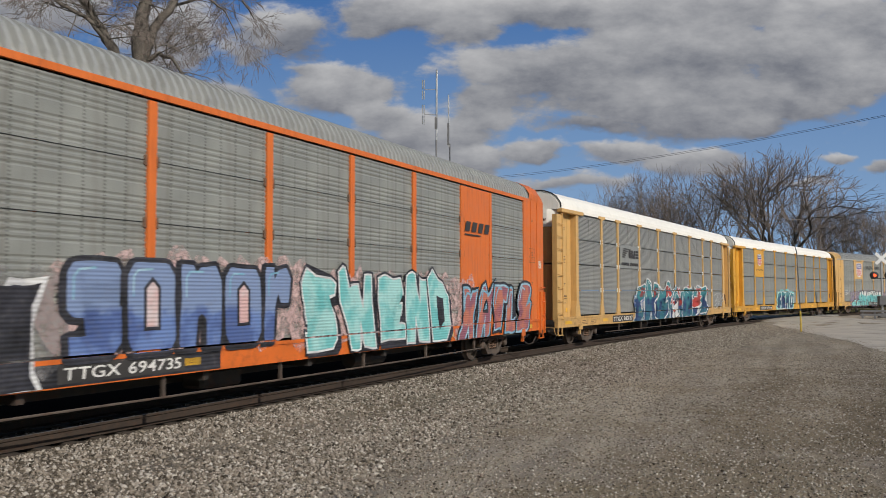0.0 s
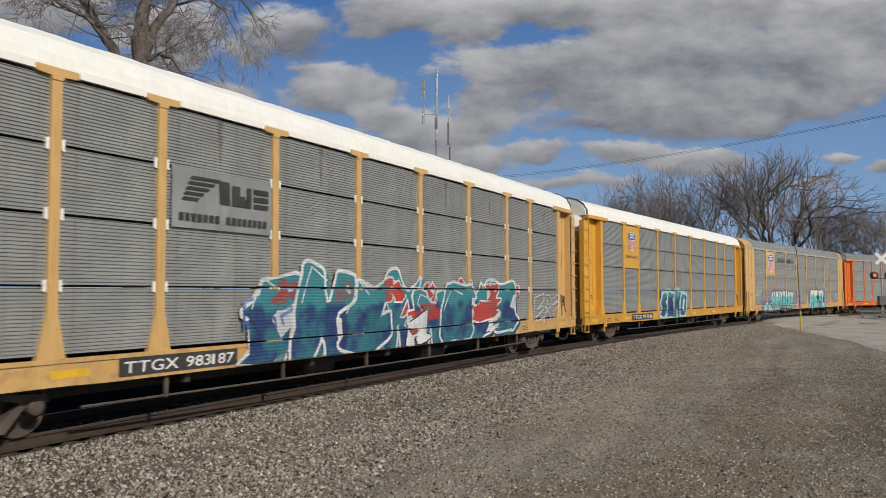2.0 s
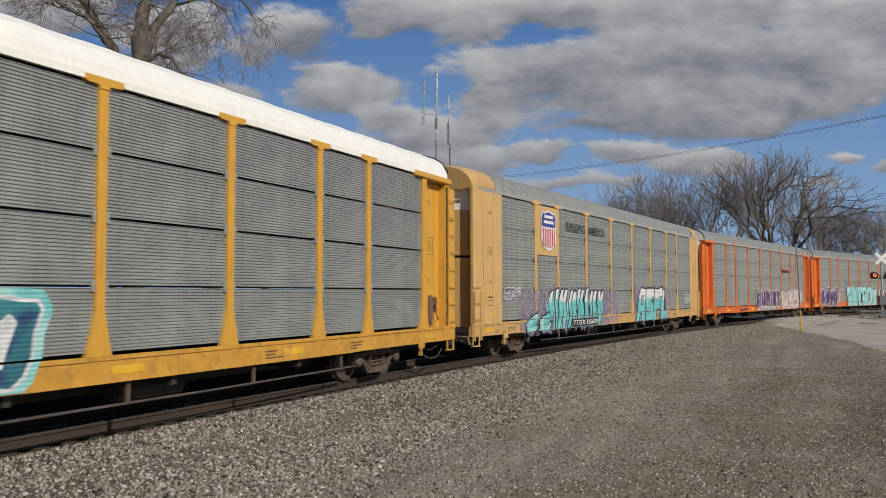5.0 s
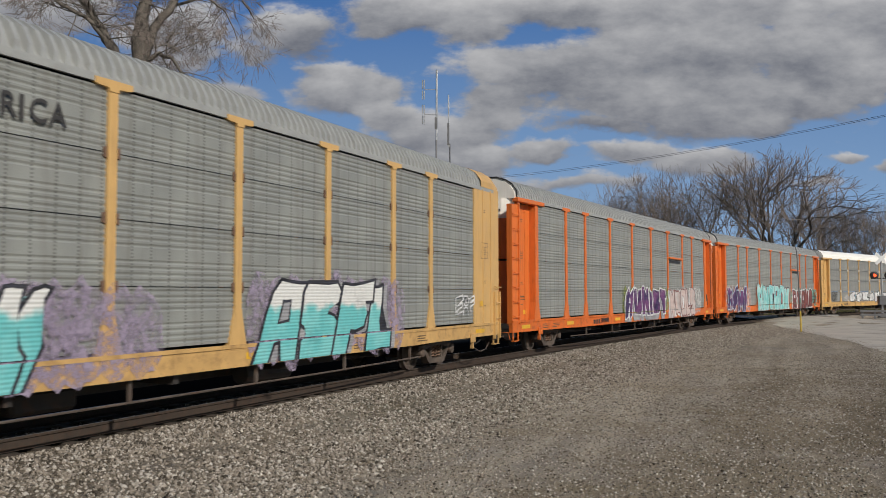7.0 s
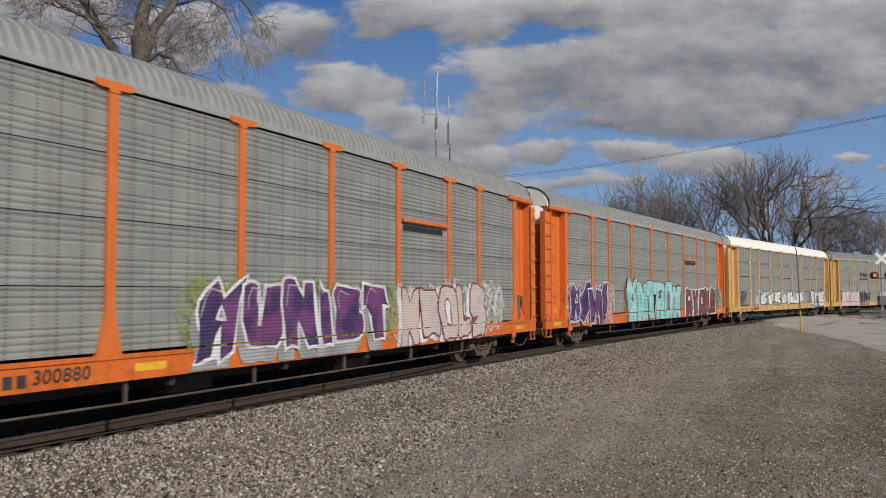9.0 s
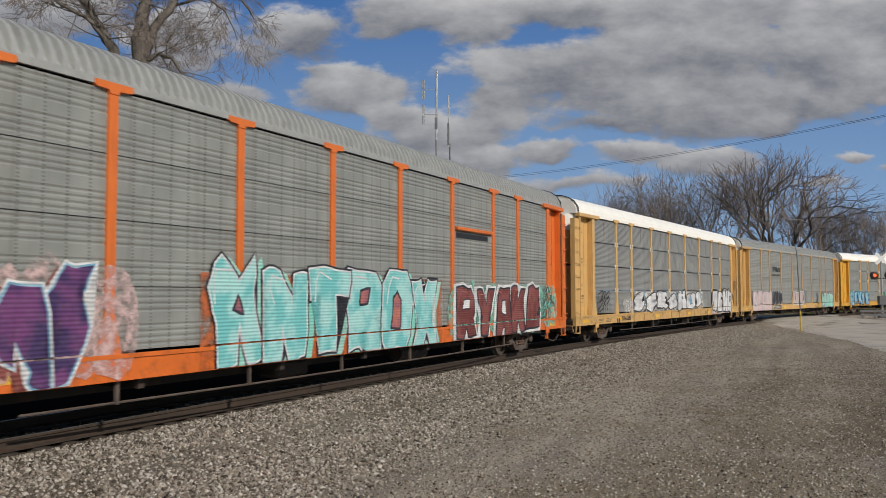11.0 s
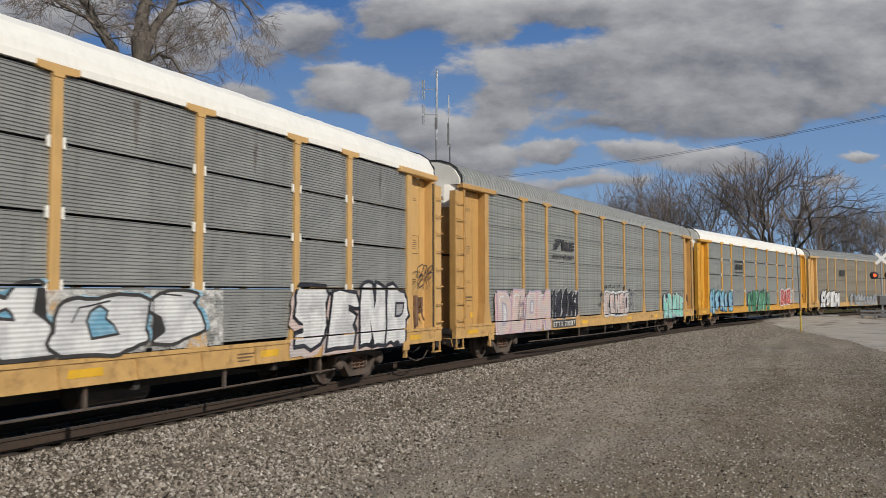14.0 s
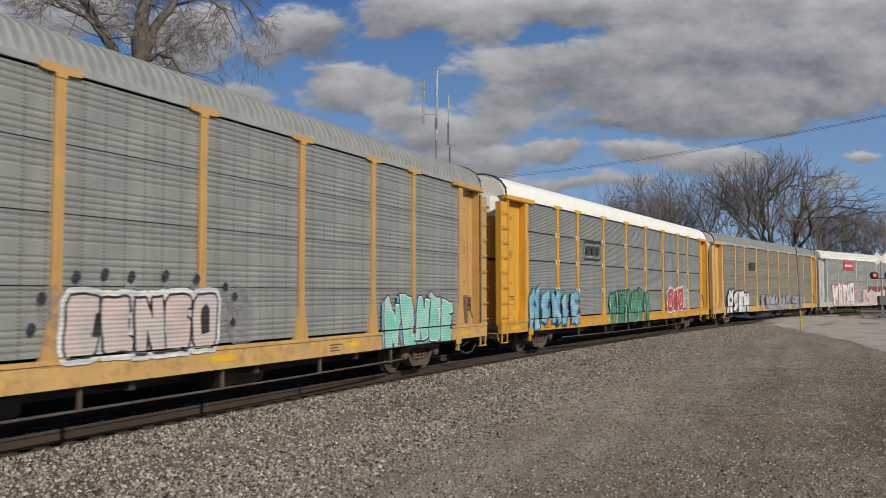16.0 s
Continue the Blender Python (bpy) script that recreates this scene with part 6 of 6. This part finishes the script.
def stencils(car, ink, seed, flush):
    """Small unreadable data stencils on the end walls and sill, reflectors along the sill."""
    rng = random.Random(seed)
    y = -HALF + (-0.036 if flush else 0.186)
    for cx in (-12.6, 12.55):
        lines = []
        for cz, w, n in ((4.45, 0.26, 2), (3.36, 0.30, 5), (2.35, 0.22, 2), (1.62, 0.30, 1)):
            for k in range(n):
                ww = w * rng.uniform(0.6, 1.0)
                lines.append(rect(cx - ww / 2, cx + ww / 2, cz - 0.055 * k, cz - 0.055 * k + 0.018))
        flat_part("stencil", lines, y, ink, car, "small dark stencilled lines")
    box_lines = [rect(12.28, 12.80, 3.48, 3.495), rect(12.28, 12.80, 3.02, 3.035), rect(12.28, 12.295, 3.02, 3.495), rect(12.785, 12.80, 3.02, 3.495)]
    flat_part("stencil", box_lines, y - 0.004, ink, car, "outlined stencil box")
    flat_part("stencil", [rect(-12.8, -12.35, 1.78, 1.80), rect(-12.75, -12.4, 1.86, 1.91)], y - 0.006, ink, car)
    flat_part("sticker", [rect(12.2, 12.42, 1.62, 1.78)], y - 0.008, REFLECT, car, "small yellow warning sticker")
    flat_part("sticker", [rect(-12.5, -12.28, 1.3, 1.44)], y - 0.008, REFLECT, car, "small yellow warning sticker")
    for k, x in enumerate((-12.75, -8.9, -3.6, 1.9, 6.1, 12.2)):
        flat_part("reflector", [rect(x - 0.32, x + 0.32, 0.84, 0.96)], FACE + 0.022, REFLECT, car, "yellow reflective strip")
    lines = []
    for x in (-11.4, -10.5, 5.2, 8.2):
        for k in range(3):
            lines.append(rect(x, x + rng.uniform(0.3, 0.6), 0.92 - 0.06 * k, 0.945 - 0.06 * k))
    flat_part("stencil", lines, FACE + 0.024, ink, car)


def mark_train():
    A, B, C, D, E, F, G, H, I, J, K = CARS
    for k, car in enumerate(CARS):
        stencils(car, FADED, 200 + k, car in (A, D))
    for car in (B, G):
        for x in (-10.6, -5.9, -2.9, 2.8, 5.7, 10.4):
            flat_part("rust_stain", [[(x - 0.07, 4.98), (x + 0.07, 4.98), (x + 0.045, 4.42), (x, 4.14), (x - 0.04, 4.4)]], -HALF - 0.008, RUST_RUN, car, "brown rust stain")
    # first orange car
    plate_in_bay(A, 7.09, 8.91, 1.1, 5.0, ORANGE, "plain orange plate between two posts")
    flat_part("emblem", [rect(7.12 + 0.45 * k, 7.44 + 0.45 * k, 3.74, 4.02, 0.1) for k in range(4)] + [rect(7.1, 8.2, 3.63, 3.67, 0.02)], FACE + 0.004, STENCIL, A, "dark slanted emblem bars")
    sprayed_word(A, "<^NX", -12.0, -6.35, 0.8, 2.15, INK, CHALK, None, MIST_GREY, None, None, None, 21, 0.5, 0, 0.1, 0.08)
    sprayed_word(A, "SOnOr", -6.0, -0.85, 1.12, 2.48, BLUE, INK, None, MIST_PINK, INK, PINK, SKYBLUE, 4, 0.15, 1, 0.0, 0.07, 0.96, (-0.05, -0.02))
    paint_shape("under_paint", [rect(-6.4, -2.8, 0.60, 1.10)], FACE + 0.022, INK, A)
    sprayed_word(A, "SWEND", -0.5, 6.2, 0.84, 2.34, TEAL, INK, CHALK, MIST_PINK, INK, INK, None, 9, 0.6, 0, -0.12, 0.085, 0.94, (0.10, -0.14), 0.2)
    sprayed_word(A, "X^TLS", 6.8, 12.2, 0.80, 2.12, SALMON, INK, SKYBLUE, None, None, SKYBLUE, SKYBLUE, 15, 0.9, 0, 0.1, 0.13, 0.98, spikes=0.12)
    letters("marking", "BI", 13.2, 13.5, 2.85, 3.1, -HALF - 0.036, STENCIL_WHITE, A, 0.012)
    number_plate(A, "TTGX 694735", -6.05, -3.65, 0.64, 0.97)
    # yellow car with the striped emblem
    striped_emblem(B, -6.95, -4.65, 3.2, 3.95, PANEL_GREY)
    sprayed_word(B, "~N~^NE~S", -5.2, 7.4, 0.66, 2.12, NAVY, CHALK, None, None, NAVY, RED, CHALK, 33, 1.5, 1, 0.1, 0.07, 1.3, (0.12, -0.10), 0.22, slots=((1.118, 1.150), (2.085, 2.135)))
    sprayed_word(B, "~~~", -3.6, 6.8, 1.15, 1.75, RED, CHALK, None, None, None, None, INK, 36, 1.6, 2, 0.3, 0.05, 0.6, (0, 0), 0.0, slots=((1.118, 1.150),))
    sprayed_word(B, "^~^~~", -5.0, 7.0, 0.74, 1.5, CHALK, INK, None, None, None, RED, SKYBLUE, 38, 1.8, 1, 0.3, 0.03, 0.42)
    sprayed_word(B, "^^^^^^^", -5.0, 8.6, 1.75, 2.25, RED, CHALK, None, None, None, TEAL, None, 39, 1.6, 0, 0.2, 0.04, 0.4, spikes=0.3, slots=((2.085, 2.135),))
    hand_tag(B, -5.3, -3.9, 1.35, 1.95, BLUE, 0.08)
    hand_tag(B, 9.25, 11.75, 1.0, 1.98, CHALK)
    number_plate(B, "TTGX 983187", -8.05, -5.45, 0.64, 0.96)
    # deep yellow car with the shield
    plate_in_bay(C, -9.1, -7.33, 3.1, 4.99, DEEP_YELLOW, "deep yellow emblem plate")
    shield(C, -8.66, -7.76, 3.85, 4.75)
    letters("slogan", "BUILDING AMERICA", -8.98, -7.42, 3.56, 3.68, FACE + 0.004, STENCIL, C)
    sprayed_word(C, "~EKO", -4.2, 0.3, 0.78, 1.98, NAVY, CHALK, None, None, TEAL, CHALK, None, 41, 0.8, 0, 0.15, 0.05, 0.95, (0.0, 0.0), 0.1, slots=((1.118, 1.150), (2.085, 2.135)), rim=3.5)
    number_plate(C, "TTGX 979346", -8.25, -5.35, 0.66, 0.98)
    # pale yellow car with the large shield
    plate_in_bay(D, -9.1, -7.33, 3.3, 4.99, YELLOW, "pale yellow emblem plate")
    shield(D, -8.82, -7.48, 3.45, 4.88)
    letters("slogan", "BUILDING", -6.45, -4.55, 4.28, 4.6, FACE + 0.016, STENCIL, D, 0.012)
    letters("slogan", "AMERICA", -4.15, -2.3, 4.28, 4.6, FACE + 0.016, STENCIL, D, 0.012)
    sprayed_word(D, "<><<><><<><><", -8.2, -2.6, 0.66, 2.08, TEAL_WHITE, INK, None, MIST_LILAC, TEAL, None, None, 51, 0.5, 0, 0.06, 0.05, 1.5, (-0.12, -0.12))
    blob_mist(D, -10.4, -0.6, 0.72, 2.15, MIST_LILAC, 54, "mist of sprayed paint")
    sprayed_word(D, "~~", -10.2, -8.1, 0.62, 1.25, TEAL, INK, None, MIST_LILAC, None, None, None, 52, 1.0, 1, 0.2, 0.05)
    sprayed_word(D, "ASFL", 1.9, 6.9, 0.70, 2.2, TEAL_WHITE, INK, None, MIST_LILAC, GREY, GREY, None, 12, 0.45, 0, 0.28, 0.06, 1.05, (0.16, -0.05))
    hand_tag(D, -11.7, -10.5, 1.75, 2.2, CHALK, 0.035)
    hand_tag(D, 10.45, 11.75, 1.4, 1.95, CHALK, 0.05)
    number_plate(D, "TTGX 115659", -6.1, -3.3, 0.62, 0.92, True, STENCIL_WHITE, 0.055)
    # two orange cars
    for car, seed in ((E, 1), (F, 2)):
        part("latch_bar", lambda bm: box(bm, 4.4, 6.85, -HALF - 0.10, -HALF + 0.0, 3.72, 3.82, 0.02), ORANGE, car, "orange latch bar")
        # Flat black patch: the dark of the gap below the bar is painted on.
        flat_part("slot", [rect(4.45, 6.6, 3.52, 3.66, 0.0)], FACE + 0.052, BLACK, car, "black patch painted for the dark of an open slot")
    sprayed_word(E, "^UNIST", -2.7, 3.7, 0.98, 2.1, PURPLE, CHALK, None, MIST_LIME, GREY, GREY, LILAC, 62, 0.9, 0, 0.0, 0.06, 0.98, (-0.14, -0.24), 0.12)
    sprayed_word(E, "XEOLS", 4.2, 9.3, 0.84, 2.1, PALE_PINK, MAROON, None, MIST_WHITE, CHALK, CHALK, PINK, 63, 0.9, 1, 0.0, 0.05, 0.98, (-0.16, -0.06), rim=1.6)
    flat_part("marking", [rect(-6.5 + 0.2 * k, -6.36 + 0.2 * k, 0.78, 0.95) for k in range(4)], FACE + 0.02, STENCIL, E)
    number_plate(E, "300880", -5.75, -4.65, 0.72, 1.0, False, STENCIL)
    sprayed_word(F, "^~M<", -11.6, -7.4, 0.75, 2.3, PURPLE, CHALK, SKYBLUE, MIST_PINK, MAROON, MAROON, None, 71, 1.1, 0, 0.1, 0.06, 1.1)
    paint_shape("under_paint", [rect(-5.4, 3.5, 0.66, 2.36)], FACE + 0.010, mist_of("orange_overspray", (0.50, 0.13, 0.04), 0.9), F)
    sprayed_word(F, "^NTROX", -5.2, 3.2, 0.78, 2.38, TEAL, INK, CHALK, None, MINT, SALMON, CHALK, 72, 0.8, 0, 0.0, 0.07, 1.0, (0.18, -0.1), 0.08)
    sprayed_word(F, "RYAKE", 4.3, 10.9, 0.80, 2.1, MAROON, INK, None, MIST_MINT, CHALK, CHALK, SALMON, 73, 0.8, 0, 0.05, 0.05, 0.95, (-0.04, -0.05), 0.1, rim=3.4)
    hand_tag(F, 11.2, 12.1, 1.1, 2.25, INK, 0.035)
    # yellow car, white pieces
    paint_shape("under_paint", [rect(-7.0, 4.8, 1.13, 2.06)], FACE + 0.010, mist_of("white_flecked_overspray", (0.66, 0.65, 0.62), 1.0), G)
    sprayed_word(G, "~~E~^O<", -7.2, 4.7, 1.18, 2.0, CHALK, STENCIL, None, None, SKYBLUE, SKYBLUE, STENCIL, 81, 1.1, 1, 0.0, 0.05, 1.0, (0.1, 0.03), slots=((2.085, 2.135),), rim=0.6)
    
    blob_mist(G, -8.4, -7.0, 1.15, 1.75, MIST_WHITE, 83, "mist of sprayed paint")
    sprayed_word(G, "SENR", 6.85, 11.8, 0.84, 2.08, CHALK, INK, None, None, PALE_PINK, GREY, None, 84, 0.9, 0, 0.0, 0.075, 0.92, (-0.1, -0.14), 0.14, slots=((1.118, 1.150), (2.085, 2.135)))
    hand_tag(G, -11.4, -10.2, 1.2, 2.1, STENCIL, 0.06)
    hand_tag(G, 12.25, 13.1, 2.1, 2.75, INK, 0.035)
    number_plate(G, "556281", -8.75, -7.4, 0.66, 0.98, False, STENCIL)
    flat_part("marking", [rect(-9.25, -9.1, 0.72, 0.92), rect(-9.05, -8.88, 0.72, 0.92)], FACE + 0.02, STENCIL, G)
    # yellow car, pink letters
    striped_emblem(H, -6.8, -4.75, 3.25, 3.92, None)
    sprayed_word(H, "DEAM", -11.2, -7.05, 0.78, 2.02, PALE_PINK, LILAC, PINK, None, PINK, CHALK, CHALK, 91, 0.4, 1, 0.0, 0.09, 0.93, (-0.12, -0.1))
    sprayed_word(H, "I~~~^", -6.85, -4.45, 1.10, 2.05, INK, CHALK, INK, None, INK, INK, None, 92, 0.6, 2, 0.0, 0.04, 1.25, (0.05, 0.0))
    sprayed_word(H, "CENSO", -1.4, 1.7, 1.14, 1.97, PALE_PINK, INK, None, MIST_GREY, CHALK, INK, None, 93, 0.4, 1, 0.0, 0.035, 0.98, (0.0, 0.0), rim=3.2)
    for k, (bx, bz) in enumerate(((-1.75, 1.95), (-1.9, 1.55), (-1.2, 2.25), (-0.7, 2.3), (-0.2, 2.27), (0.5, 2.3), (1.2, 2.25), (1.9, 2.12), (2.15, 1.95), (2.1, 1.5))):
        paint_shape("spray_dot", [[(bx + 0.07 * math.cos(q), bz + 0.08 * math.sin(q)) for q in np.arange(0, 6.2, 0.6)]], FACE, INK, H)
    sprayed_word(H, "WENCE", 7.4, 11.2, 0.72, 1.85, MINT, INK, CHALK, None, SKYBLUE, None, None, 94, 0.9, 0, 0.0, 0.06, 0.94, (-0.08, -0.08), 0.15)
    number_plate(H, "ETTX 703517", -6.85, -4.6, 0.70, 1.0)
    # far cars
    flat_part("emblem", [rect(-6.6, -4.85, 3.3, 3.36), rect(-6.6, -4.85, 3.98, 4.04), rect(-6.6, -6.54, 3.3, 4.04), rect(-4.91, -4.85, 3.3, 4.04), rect(-6.4, -5.95, 3.5, 3.84, 0.05), rect(-5.85, -5.4, 3.5, 3.84, 0.05), rect(-5.3, -5.0, 3.5, 3.84, 0.05)], FACE + 0.004, STENCIL, I, "dark boxed emblem")
    sprayed_word(I, "^~X<E", -11.8, -7.2, 0.85, 2.05, SKYBLUE, NAVY, None, None, None, None, None, 101, 1.0, 0, 0.0, 0.06, 0.98)
    sprayed_word(I, "<X>^<>", -3.7, 1.7, 0.66, 2.05, GREEN, INK, None, None, MINT, None, None, 102, 1.0, 0, 0.0, 0.05, 1.0)
    sprayed_word(I, "O~O", 4.9, 7.7, 1.1, 2.15, RED, CHALK, None, MIST_WHITE, None, RED, None, 103, 0.8, 1, 0.0, 0.07, 1.2)
    sprayed_word(J, "^~EN", -11.1, -6.5, 0.72, 2.1, CHALK, INK, None, None, INK, INK, None, 111, 1.0, 1, 0.1, 0.07, 1.1)
    sprayed_word(J, "<XN>^U<>EX", -3.7, 8.2, 0.8, 1.75, GREY, INK, SKYBLUE, None, None, None, None, 112, 1.2, 0, 0.0, 0.05, 1.1)
    flat_part("emblem", [rect(-6.2, -4.9, 3.5, 4.05, 0.1)], FACE + 0.004, STENCIL, J, "dark emblem")
    flat_part("colour_band", [rect(POSTS[i] + 0.1, POSTS[i + 1] - 0.1, 1.17, 2.6) for i in range(4, 9)], FACE + 0.018, MAROON, K, "maroon lower band")
    sprayed_word(K, "M^T~R", -10.6, -5.3, 0.8, 2.7, CHALK, RED, PINK, MIST_PINK, None, None, None, 121, 1.1, 0, 0.0, 0.06, 1.1)
    sprayed_word(K, "~~E~<", -3.1, 4.0, 0.7, 2.1, PINK, CHALK, None, None, None, None, None, 122, 1.1, 1, 0.1, 0.06, 1.1)
    flat_part("emblem_panel", [rect(-7.7, -5.2, 4.1, 4.9)], FACE + 0.02, EMBLEM_RED, K, "red emblem panel")
    flat_part("emblem", [rect(-7.4 + 0.33 * k, -7.15 + 0.33 * k, 4.4, 4.62) for k in range(6)], FACE + 0.012, STENCIL_WHITE, K)


mark_train()


def motions():
    """The train rolls by from right to left."""
    for i, car in enumerate(CARS):
        walk(car, [(k * 0.5, car_pose(i, k * 0.5)) for k in range(33)])
    for wheel, wx, i in WHEELS:
        walk(wheel, [(k / FPS, pose(wx, 0, 0.455, 0, math.degrees((car_s(i, k / FPS) - car_s(i, 0)) / 0.455), 0)) for k in range(481)])
    walk(SKY, [(0.0, sky_pose(0.0)), (16.0, sky_pose(16.0))])


motions()
